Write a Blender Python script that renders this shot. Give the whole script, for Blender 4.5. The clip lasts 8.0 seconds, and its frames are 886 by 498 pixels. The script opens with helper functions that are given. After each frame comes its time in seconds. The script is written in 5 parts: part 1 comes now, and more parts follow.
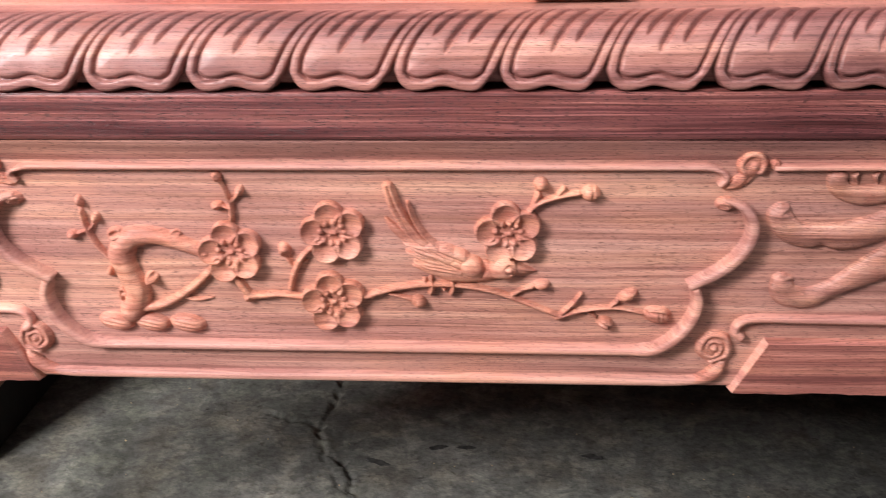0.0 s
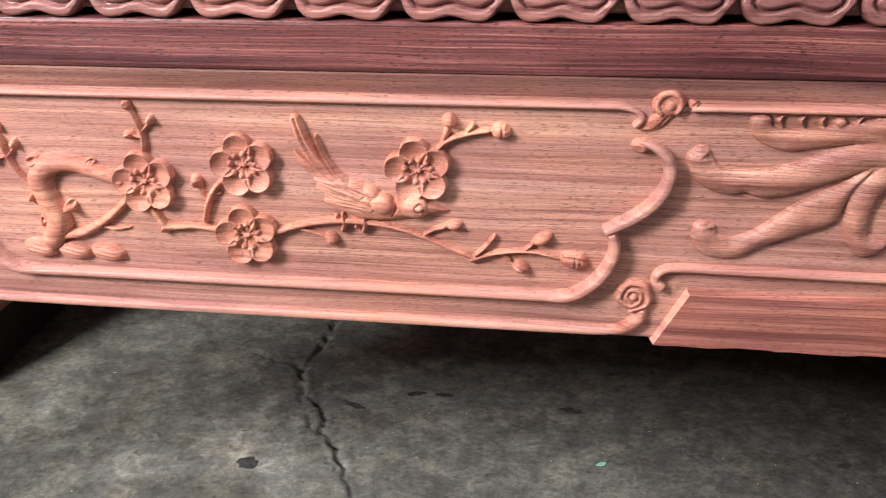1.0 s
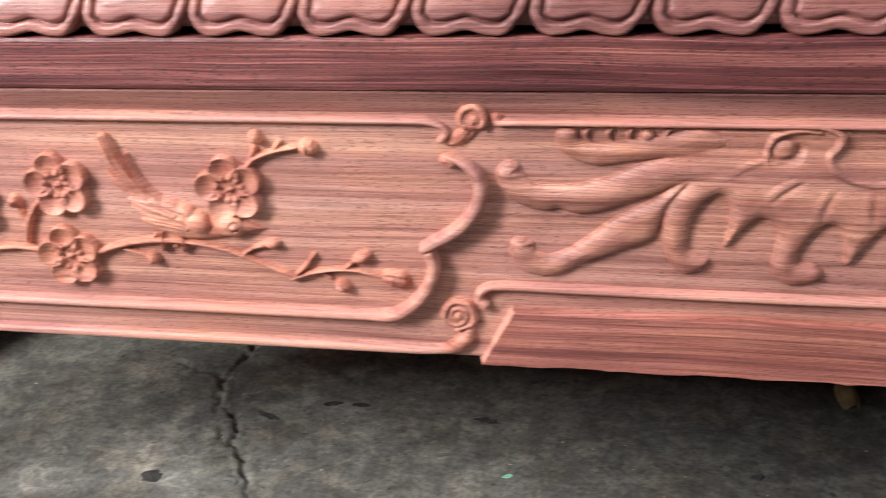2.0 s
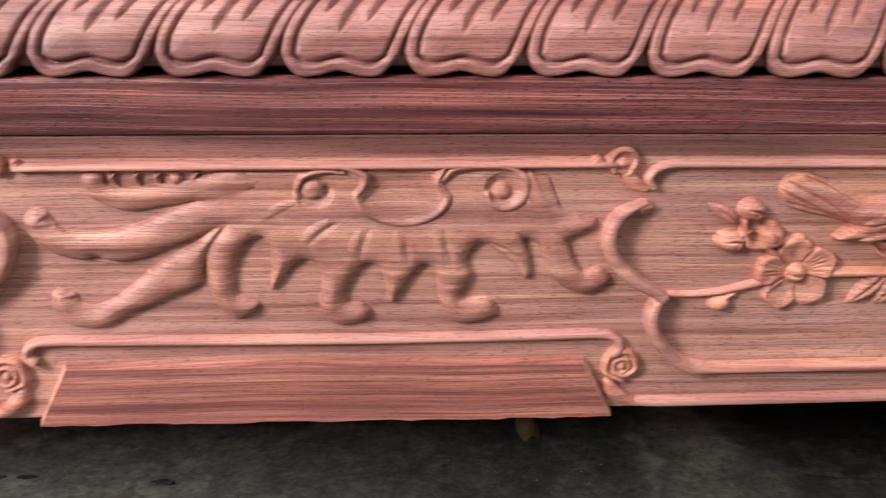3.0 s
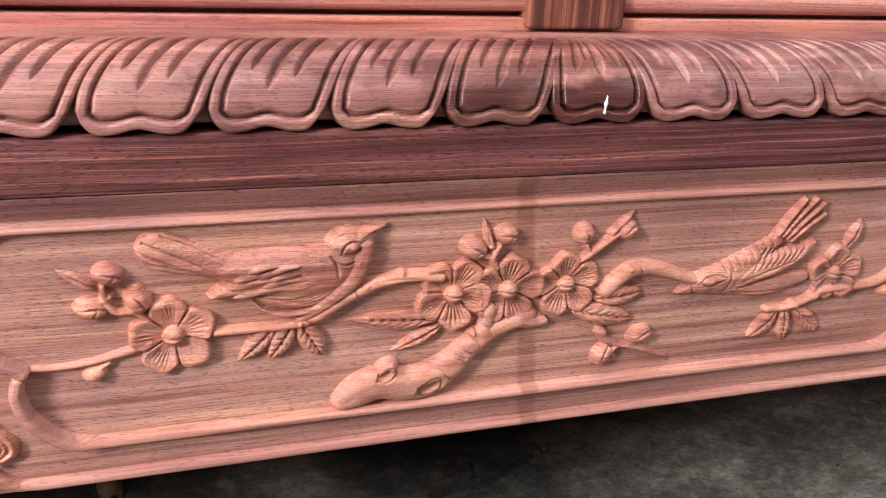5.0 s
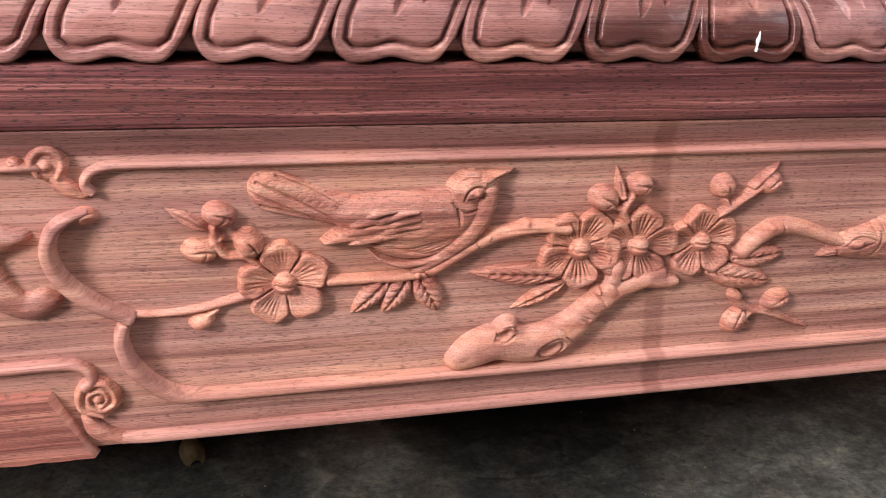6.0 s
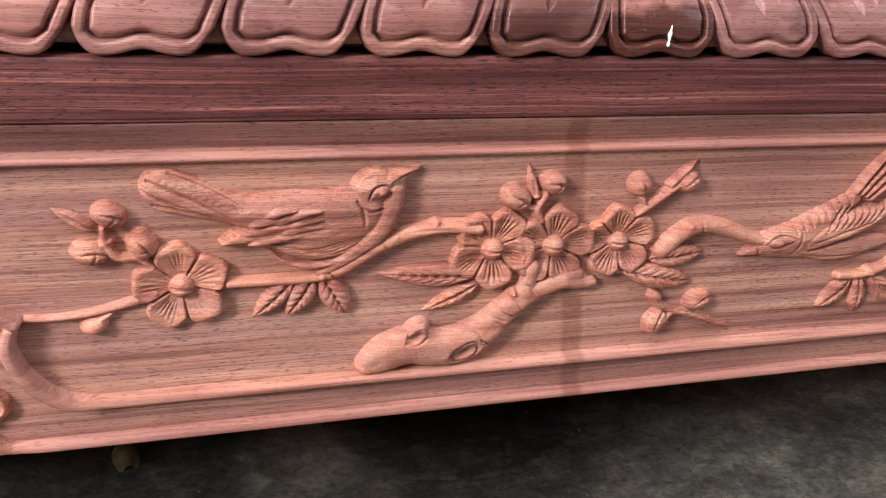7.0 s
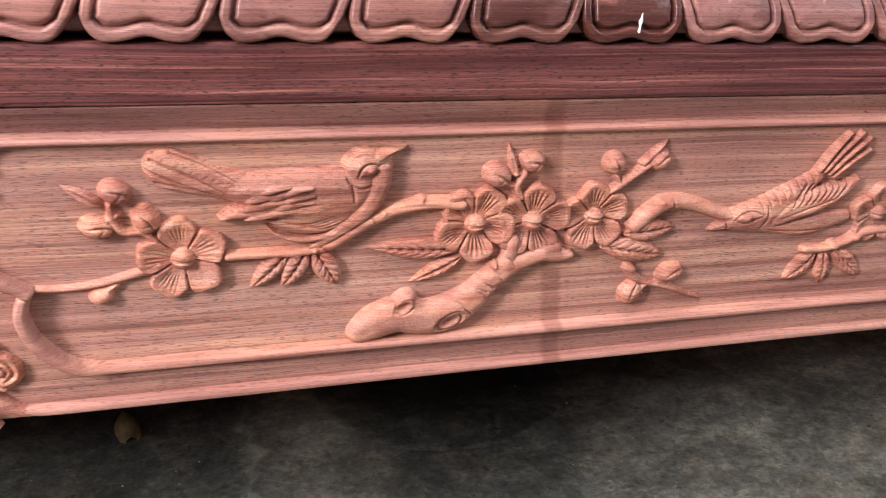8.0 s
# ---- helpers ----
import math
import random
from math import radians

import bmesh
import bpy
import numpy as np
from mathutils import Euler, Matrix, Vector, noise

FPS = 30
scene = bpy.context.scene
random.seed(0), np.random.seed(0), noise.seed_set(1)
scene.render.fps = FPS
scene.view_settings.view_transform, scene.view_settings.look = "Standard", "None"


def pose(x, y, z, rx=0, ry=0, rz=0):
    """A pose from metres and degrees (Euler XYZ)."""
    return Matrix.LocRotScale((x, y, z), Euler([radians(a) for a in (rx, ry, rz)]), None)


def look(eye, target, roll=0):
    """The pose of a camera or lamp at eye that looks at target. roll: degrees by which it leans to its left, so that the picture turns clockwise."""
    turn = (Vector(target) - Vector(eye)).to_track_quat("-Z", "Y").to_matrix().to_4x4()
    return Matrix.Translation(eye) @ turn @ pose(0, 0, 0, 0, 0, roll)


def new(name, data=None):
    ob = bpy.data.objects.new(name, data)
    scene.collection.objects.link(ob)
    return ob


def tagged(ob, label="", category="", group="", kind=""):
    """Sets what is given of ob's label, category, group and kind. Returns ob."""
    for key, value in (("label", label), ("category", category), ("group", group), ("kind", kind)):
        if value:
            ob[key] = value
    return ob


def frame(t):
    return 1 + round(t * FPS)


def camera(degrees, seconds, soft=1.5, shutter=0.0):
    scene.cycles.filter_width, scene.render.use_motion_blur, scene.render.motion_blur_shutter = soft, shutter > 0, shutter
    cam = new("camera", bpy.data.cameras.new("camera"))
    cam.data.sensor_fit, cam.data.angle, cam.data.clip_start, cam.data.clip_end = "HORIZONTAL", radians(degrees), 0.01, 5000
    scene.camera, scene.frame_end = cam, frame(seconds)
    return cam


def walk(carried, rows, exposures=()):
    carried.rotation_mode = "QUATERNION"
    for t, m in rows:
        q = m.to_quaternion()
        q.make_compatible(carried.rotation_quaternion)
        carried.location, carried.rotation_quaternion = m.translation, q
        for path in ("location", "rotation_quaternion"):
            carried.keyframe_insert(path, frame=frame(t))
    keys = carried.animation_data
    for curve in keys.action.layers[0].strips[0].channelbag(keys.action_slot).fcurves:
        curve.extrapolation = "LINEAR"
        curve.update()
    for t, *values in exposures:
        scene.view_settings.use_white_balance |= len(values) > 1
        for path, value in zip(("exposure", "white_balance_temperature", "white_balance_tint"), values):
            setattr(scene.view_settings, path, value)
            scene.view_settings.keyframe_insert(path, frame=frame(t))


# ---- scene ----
cam = camera(51.8, 8.0, soft=1.0, shutter=0.3)
PATH = [
    (0, (-0.144, -0.512, 0.601), (-0.232, 1.326, -0.181), -0.5),
    (0.2, (-0.1147, -0.5065, 0.5967), (-0.2019, 1.3234, -0.2055), -0.35),
    (0.5, (-0.081, -0.498, 0.588), (-0.205, 1.319, -0.238), 0.1),
    (0.7, (-0.0649, -0.4964, 0.5885), (-0.2183, 1.308, -0.2605), 0.18),
    (1, (-0.048, -0.497, 0.585), (-0.289, 1.289, -0.283), -0.6),
    (1.2, (-0.0391, -0.4885, 0.5818), (-0.3307, 1.2853, -0.2947), -1.13),
    (1.5, (-0.014, -0.479, 0.581), (-0.337, 1.288, -0.298), -1.9),
    (1.7, (0.014, -0.472, 0.588), (-0.318, 1.294, -0.292), -2.2),
    (2.8, (0.199, -0.443, 0.584), (0.214, 1.386, -0.223), 0.3),
    (3, (0.211, -0.445, 0.58), (0.32, 1.393, -0.2), 1.0),
    (3.2, (0.2377, -0.4408, 0.5913), (0.4253, 1.3937, -0.1829), 1.52),
    (3.5, (0.276, -0.433, 0.598), (0.574, 1.382, -0.186), 2.0),
    (3.7, (0.2945, -0.4321, 0.6006), (0.6532, 1.3768, -0.1737), 2.5),
    (4, (0.321, -0.432, 0.605), (0.777, 1.354, -0.17), 3.2),
    (4.2, (0.354, -0.432, 0.605), (0.867, 1.349, -0.147), 3.6),
    (5.3, (0.434, -0.447, 0.595), (1.016, 1.319, -0.144), 3.0),
    (5.5, (0.425, -0.44, 0.59), (0.953, 1.339, -0.156), 3.0),
    (5.7, (0.4146, -0.4243, 0.5816), (0.8909, 1.3625, -0.1804), 2.75),
    (6, (0.405, -0.41, 0.567), (0.859, 1.378, -0.205), 2.8),
    (6.2, (0.4097, -0.404, 0.5668), (0.8575, 1.3798, -0.2191), 2.93),
    (6.5, (0.429, -0.396, 0.558), (0.897, 1.387, -0.219), 3.3),
    (6.7, (0.4356, -0.3944, 0.5562), (0.9257, 1.3823, -0.2205), 3.46),
    (7, (0.439, -0.404, 0.564), (0.954, 1.367, -0.209), 3.4),
    (7.2, (0.4366, -0.4035, 0.5675), (0.9689, 1.3551, -0.2225), 3.64),
    (7.5, (0.443, -0.404, 0.565), (0.982, 1.354, -0.221), 3.4),
    (7.7, (0.4419, -0.4116, 0.5591), (0.9846, 1.3414, -0.2363), 3.52),
    (8, (0.437, -0.433, 0.572), (0.957, 1.321, -0.236), 3.4),
]
EXPOSURES = [(0, -0.3), (1, -0.14), (1.7, -0.11), (3, -0.11), (3.5, -0.11), (4, -0.03), (5.5, 0.12), (6, 0.03), (7, -0.06), (8, 0.15)]
walk(cam, [(t, look(eye, target, roll)) for t, eye, target, roll in PATH], EXPOSURES)

# ---- light: workshop daylight through two windows and a roof opening, all unseen ----
world = bpy.data.worlds.new("sky")
scene.world = world
world.use_nodes = True
wn, wl = world.node_tree.nodes, world.node_tree.links
sky = wn.new("ShaderNodeTexSky")
sky.sky_type = 'NISHITA'
sky.sun_disc = False
sky.sun_elevation = radians(48)
sky.sun_rotation = radians(215)
sky.dust_density = 4.0
wl.new(sky.outputs[0], wn["Background"].inputs[0])
wn["Background"].inputs[1].default_value = 0.15


def opening_light(name, width, height, at, towards, watts, colour):
    ob = new(name, bpy.data.lights.new(name, 'AREA'))
    ob.data.shape = 'RECTANGLE'
    ob.data.size, ob.data.size_y = width, height
    ob.data.energy, ob.data.color = watts, colour
    ob.matrix_world = look(at, towards)
    return ob


opening_light("south_window_daylight", 0.90, 0.90, (-1.75, -1.31, 1.62), (-1.75, 0.0, 1.62), 215.0, (0.975, 0.965, 0.985))
opening_light("roof_opening_daylight", 2.2, 1.1, (-0.30, -0.66, 2.28), (-0.30, -0.66, 0.0), 33.0, (0.94, 0.96, 1.0))
opening_light("east_window_daylight", 0.6, 0.6, (2.28, -0.75, 1.65), (0.0, -0.75, 1.65), 17.0, (0.84, 0.92, 1.0))


# ---- materials ----
def material(name):
    m = bpy.data.materials.new(name)
    m.use_nodes = True
    return m, m.node_tree.nodes, m.node_tree.links, m.node_tree.nodes["Principled BSDF"]


def noise_at(nodes, links, source, scale, detail=3.0, rough=0.55, size=1.0, distort=0.0):
    mp = nodes.new("ShaderNodeMapping")
    mp.inputs["Scale"].default_value = scale
    links.new(source, mp.inputs["Vector"])
    n = nodes.new("ShaderNodeTexNoise")
    n.inputs["Scale"].default_value = size
    n.inputs["Detail"].default_value = detail
    n.inputs["Roughness"].default_value = rough
    n.inputs["Distortion"].default_value = distort
    links.new(mp.outputs[0], n.inputs["Vector"])
    return n.outputs["Fac"]


def ramp(nodes, links, fac, stops):
    r = nodes.new("ShaderNodeValToRGB")
    while len(r.color_ramp.elements) < len(stops):
        r.color_ramp.elements.new(0.5)
    for e, (p, c) in zip(r.color_ramp.elements, stops):
        e.position, e.color = p, (*c, 1) if len(c) == 3 else c
    links.new(fac, r.inputs[0])
    return r.outputs[0]


def mix(nodes, links, a, b, fac, mode='MIX'):
    m = nodes.new("ShaderNodeMix")
    m.data_type, m.blend_type = 'RGBA', mode
    for socket, v in ((m.inputs[0], fac), (m.inputs[6], a), (m.inputs[7], b)):
        if isinstance(v, (int, float)):
            socket.default_value = v
        elif isinstance(v, tuple):
            socket.default_value = (*v, 1)
        else:
            links.new(v, socket)
    return m.outputs[2]


def math_node(nodes, links, op, a, b=0.0, c=0.0):
    m = nodes.new("ShaderNodeMath")
    m.operation = op
    for socket, v in zip(m.inputs, (a, b, c)):
        if isinstance(v, (int, float)):
            socket.default_value = v
        else:
            links.new(v, socket)
    return m.outputs[0]


GREY = ((0, 0, 0), (1, 1, 1))


def wood(name, light, mid, dark, rough=0.55, streak=1.0, pores=0.4, pore_tint=(0.10, 0.04, 0.03), bump=0.25, warm=None, stains=0.0, mark=False, upright=False, fuzz=0.0, rasp=0.0, specular=0.35, trials=False, pale=0.0):
    """Rosewood with its grain along x, or upright: broad bands, fine streaks and short dark pores."""
    m, n, l, bsdf = material(name)
    pos = n.new("ShaderNodeNewGeometry").outputs["Position"]
    if upright:
        turn = n.new("ShaderNodeMapping")
        turn.inputs["Rotation"].default_value = (0, radians(90), 0)
        l.new(pos, turn.inputs["Vector"])
        pos = turn.outputs[0]
    wavy = noise_at(n, l, pos, (5, 14, 14), 2.0)
    warp = n.new("ShaderNodeCombineXYZ")
    l.new(math_node(n, l, 'MULTIPLY', wavy, 0.007), warp.inputs[2])
    l.new(math_node(n, l, 'MULTIPLY', wavy, 0.006), warp.inputs[1])
    add = n.new("ShaderNodeVectorMath")
    l.new(pos, add.inputs[0])
    l.new(warp.outputs[0], add.inputs[1])
    p = add.outputs[0]
    band = noise_at(n, l, p, (3.0, 35, 170), 4.0, 0.65)
    fine = noise_at(n, l, p, (10, 120, 2050), 3.0, 0.7)
    line = noise_at(n, l, p, (2.2, 50, 420), 4.0, 0.75)
    pore = noise_at(n, l, p, (230, 500, 2300), 1.0, 0.5)
    patch = ramp(n, l, noise_at(n, l, pos, (5, 5, 22), 2.0, 0.5), [(0.36, (0.12, 0.12, 0.12)), (0.64, (1, 1, 1))])
    blot = noise_at(n, l, pos, (48, 48, 60) if fuzz else (9, 9, 14), 3.0, 0.6)
    col = ramp(n, l, band, [(0.30, dark), (0.46, mid), (0.62, light)])
    streaks = ramp(n, l, fine, [(0.34, (0.48, 0.40, 0.38)), (0.50, (1, 1, 1)), (0.66, (1.24, 1.22, 1.18))])
    lines = ramp(n, l, line, [(0.28, (0.70, 0.63, 0.60)), (0.44, (0.94, 0.92, 0.91)), (0.56, (1, 1, 1)), (0.70, (1.22, 1.24, 1.14))])
    # thin dark growth lines
    thin = math_node(n, l, 'ABSOLUTE', math_node(n, l, 'SUBTRACT', noise_at(n, l, p, (1.6, 60, 330), 3.0, 0.7), 0.5))
    veins = ramp(n, l, thin, [(0.0, (0.50, 0.40, 0.37)), (0.014, (0.74, 0.66, 0.64)), (0.035, (1, 1, 1))])
    col = mix(n, l, col, streaks, 0.85 * streak, 'MULTIPLY')
    col = mix(n, l, col, lines, math_node(n, l, 'MULTIPLY', patch, min(1.0, 1.1 * streak)), 'MULTIPLY')
    col = mix(n, l, col, veins, math_node(n, l, 'MULTIPLY', patch, min(1.0, 0.9 * streak)), 'MULTIPLY')
    if pale:
        # long pale lines running with the grain
        long = math_node(n, l, 'ABSOLUTE', math_node(n, l, 'SUBTRACT', noise_at(n, l, p, (0.9, 12, 190), 3.0, 0.6), 0.52))
        col = mix(n, l, col, ramp(n, l, long, [(0.0, (2.5, 2.7, 2.6)), (0.010, (1.7, 1.75, 1.7)), (0.035, (1, 1, 1))]), pale, 'MULTIPLY')
    mask = ramp(n, l, pore, [(0.615, (0, 0, 0)), (0.65, (1, 1, 1))])
    col = mix(n, l, col, pore_tint, math_node(n, l, 'MULTIPLY', mask, pores))
    tint = ramp(n, l, blot, [(0.32, (0.86, 0.68, 0.66) if fuzz else (0.82, 0.78, 0.80)), (0.5, (1, 1, 1)), (0.68, warm or (1.10, 1.04, 0.92))])
    col = mix(n, l, col, tint, 0.8, 'MULTIPLY')
    # broad bands of yellower and of greyer wood
    vein = noise_at(n, l, p, (1.3, 12, 62), 3.0, 0.6)
    col = mix(n, l, col, ramp(n, l, vein, [(0.38, (0.80, 0.77, 0.81)), (0.50, (1, 1, 1)), (0.60, (1.09, 1.11, 1.02))]), 0.85, 'MULTIPLY')
    rnd = n.new("ShaderNodeObjectInfo").outputs["Random"]
    each = ramp(n, l, rnd, [(0.0, (0.90, 0.90, 0.92)), (1.0, (1.08, 1.05, 1.03))])
    col = mix(n, l, col, each, 0.8, 'MULTIPLY')
    # an old glue mark that crosses rail and apron
    xyz = n.new("ShaderNodeSeparateXYZ")
    l.new(pos, xyz.inputs[0])
    if mark:
        off = math_node(n, l, 'ADD', xyz.outputs[0], math_node(n, l, 'MULTIPLY_ADD', xyz.outputs[2], 0.09, -0.6615))
        off = math_node(n, l, 'ADD', math_node(n, l, 'ABSOLUTE', off), math_node(n, l, 'MULTIPLY', fine, 0.002))
        glue = ramp(n, l, math_node(n, l, 'MULTIPLY', off, 50.0), [(0.26, (0.72, 0.65, 0.64)), (0.40, (1, 1, 1))])
        col = mix(n, l, col, glue, 1.0, 'MULTIPLY')
    if fuzz:
        # pale dust and torn fibres
        dust = noise_at(n, l, pos, (1200, 1200, 1400), 3.0, 0.75)
        col = mix(n, l, col, ramp(n, l, dust, [(0.36, (0.66, 0.55, 0.52)), (0.50, (1, 1, 1)), (0.66, (1.26, 1.24, 1.16))]), 0.58, 'MULTIPLY')
    if trials:
        # patches where varnish was tried, on one stretch of the moulding
        where = ramp(n, l, math_node(n, l, 'ADD', xyz.outputs[0], math_node(n, l, 'MULTIPLY', blot, 0.12)), [(0.42, (0.4, 0.4, 0.4)), (0.60, (1, 1, 1))])
        spill = ramp(n, l, noise_at(n, l, pos, (20, 30, 34), 4.0, 0.6), [(0.48, (1, 1, 1)), (0.56, (0.62, 0.54, 0.54))])
        col = mix(n, l, col, spill, where, 'MULTIPLY')
    if stains:
        # varnish tried on the lower half, with an uneven upper edge
        brim = math_node(n, l, 'MULTIPLY_ADD', noise_at(n, l, pos, (45, 60, 60), 3.0), 0.024, 0.496)
        below = math_node(n, l, 'SUBTRACT', brim, xyz.outputs[2])
        darkened = ramp(n, l, math_node(n, l, 'MULTIPLY_ADD', below, 120.0, 0.5), [(0.25, (1, 1, 1)), (0.75, (0.30, 0.21, 0.20))])
        col = mix(n, l, col, darkened, stains, 'MULTIPLY')
    l.new(col, bsdf.inputs["Base Color"])
    bsdf.inputs["Roughness"].default_value = rough
    l.new(math_node(n, l, 'MULTIPLY_ADD', fine, 0.3, rough - 0.15), bsdf.inputs["Roughness"])
    bsdf.inputs["Specular IOR Level"].default_value = specular
    h = math_node(n, l, 'SUBTRACT', math_node(n, l, 'MULTIPLY', fine, 0.6), math_node(n, l, 'MULTIPLY', mask, 0.7))
    tool = noise_at(n, l, pos, (260, 260, 260), 2.0, 0.5)
    h = math_node(n, l, 'ADD', h, math_node(n, l, 'MULTIPLY', tool, 0.5))
    if fuzz:
        # splintered surface left by the gouge
        chips = noise_at(n, l, pos, (800, 800, 1000), 3.0, 0.75)
        h = math_node(n, l, 'ADD', h, math_node(n, l, 'MULTIPLY', chips, fuzz))
    if rasp:
        # fine upright ripples left by the cutter
        ripple = math_node(n, l, 'SINE', math_node(n, l, 'MULTIPLY_ADD', xyz.outputs[0], 5200.0, math_node(n, l, 'MULTIPLY', wavy, 14.0)))
        h = math_node(n, l, 'ADD', h, math_node(n, l, 'MULTIPLY', math_node(n, l, 'MULTIPLY', ripple, rasp), noise_at(n, l, pos, (90, 90, 90), 2.0)))
    b = n.new("ShaderNodeBump")
    b.inputs["Strength"].default_value = bump
    b.inputs["Distance"].default_value = 0.0012
    l.new(h, b.inputs["Height"])
    l.new(b.outputs[0], bsdf.inputs["Normal"])
    return m


carved = wood("carved_rosewood", (0.645, 0.346, 0.272), (0.495, 0.231, 0.182), (0.295, 0.121, 0.096), 0.50, streak=0.74, pores=0.58, pore_tint=(0.07, 0.026, 0.021), bump=0.28, mark=True, specular=0.75)
# greyer, darker copy of carved: shade below the rail painted into the cove
cove_shade_wood = wood("greyish_shaded_rosewood", (0.54, 0.272, 0.232), (0.40, 0.182, 0.155), (0.22, 0.090, 0.078), 0.50, streak=0.8, pores=0.7, pore_tint=(0.07, 0.026, 0.021), bump=0.28, mark=True, specular=0.6)
smooth_cut = wood("cut_rosewood", (0.66, 0.340, 0.272), (0.555, 0.256, 0.205), (0.42, 0.178, 0.145), 0.42, streak=0.6, pores=0.3, mark=True, rasp=0.05, bump=0.3)
dark_wood = wood("dark_rosewood", (0.26, 0.094, 0.087), (0.138, 0.043, 0.043), (0.076, 0.022, 0.024), 0.38, streak=1.0, pores=0.8, pale=0.8, pore_tint=(0.03, 0.012, 0.012), bump=0.35)
strip_wood = wood("sawn_rosewood", (0.46, 0.188, 0.148), (0.295, 0.100, 0.081), (0.150, 0.046, 0.040), 0.52, streak=0.95, pores=0.6, pale=0.25, specular=0.55)
petal_wood = wood("polished_rosewood", (0.50, 0.245, 0.210), (0.385, 0.168, 0.146), (0.21, 0.082, 0.072), 0.34, streak=0.7, pores=0.6, bump=0.30, specular=0.52, trials=True)
varnished_wood = wood("varnished_rosewood", (0.46, 0.215, 0.175), (0.345, 0.145, 0.120), (0.20, 0.075, 0.065), 0.25, streak=0.36, pores=0.5, stains=1.0, bump=0.30, specular=0.6, trials=True)
relief_wood = wood("relief_rosewood", (0.72, 0.362, 0.272), (0.59, 0.242, 0.176), (0.36, 0.122, 0.090), 0.46, streak=0.75, pores=0.45, mark=True, specular=0.5, warm=(1.10, 0.97, 0.88), bump=0.5, fuzz=1.2, rasp=0.05)
mask_wood = wood("streaked_rosewood", (0.63, 0.325, 0.250), (0.48, 0.212, 0.162), (0.27, 0.105, 0.082), 0.48, streak=0.95, pores=0.5, pore_tint=(0.085, 0.032, 0.026), bump=0.4, fuzz=0.5, specular=0.6)
plum_wood = wood("smooth_relief_rosewood", (0.68, 0.335, 0.248), (0.55, 0.230, 0.165), (0.32, 0.116, 0.084), 0.46, streak=0.5, pores=0.4, warm=(1.08, 0.96, 0.88), bump=0.4, fuzz=0.45, rasp=0.04)
trunk_wood = wood("scraped_rosewood", (0.70, 0.355, 0.270), (0.60, 0.268, 0.200), (0.43, 0.168, 0.124), 0.46, streak=0.3, pores=0.25, mark=True, warm=(1.10, 0.97, 0.86), bump=0.4, fuzz=0.7)
part_varnished_wood = wood("partly_varnished_rosewood", (0.46, 0.215, 0.175), (0.345, 0.145, 0.120), (0.20, 0.075, 0.065), 0.27, streak=0.5, pores=0.5, stains=0.55, bump=0.30, specular=0.6, trials=True)
# cross-cut bead corners, toned down to carry the shade on their inner sides
shaded_end_cut = wood("shaded_cross_cut_rosewood", (0.62, 0.318, 0.255), (0.52, 0.238, 0.190), (0.38, 0.160, 0.130), 0.46, streak=0.5, pores=0.3, mark=True, rasp=0.08, bump=0.35)
red_wood = wood("red_rosewood", (0.66, 0.290, 0.232), (0.53, 0.202, 0.164), (0.27, 0.088, 0.074), 0.36, streak=0.45, pores=0.4)
post_wood = wood("striped_rosewood", (0.42, 0.165, 0.095), (0.16, 0.056, 0.044), (0.040, 0.018, 0.016), 0.40, streak=0.9, pores=0.4, upright=True)


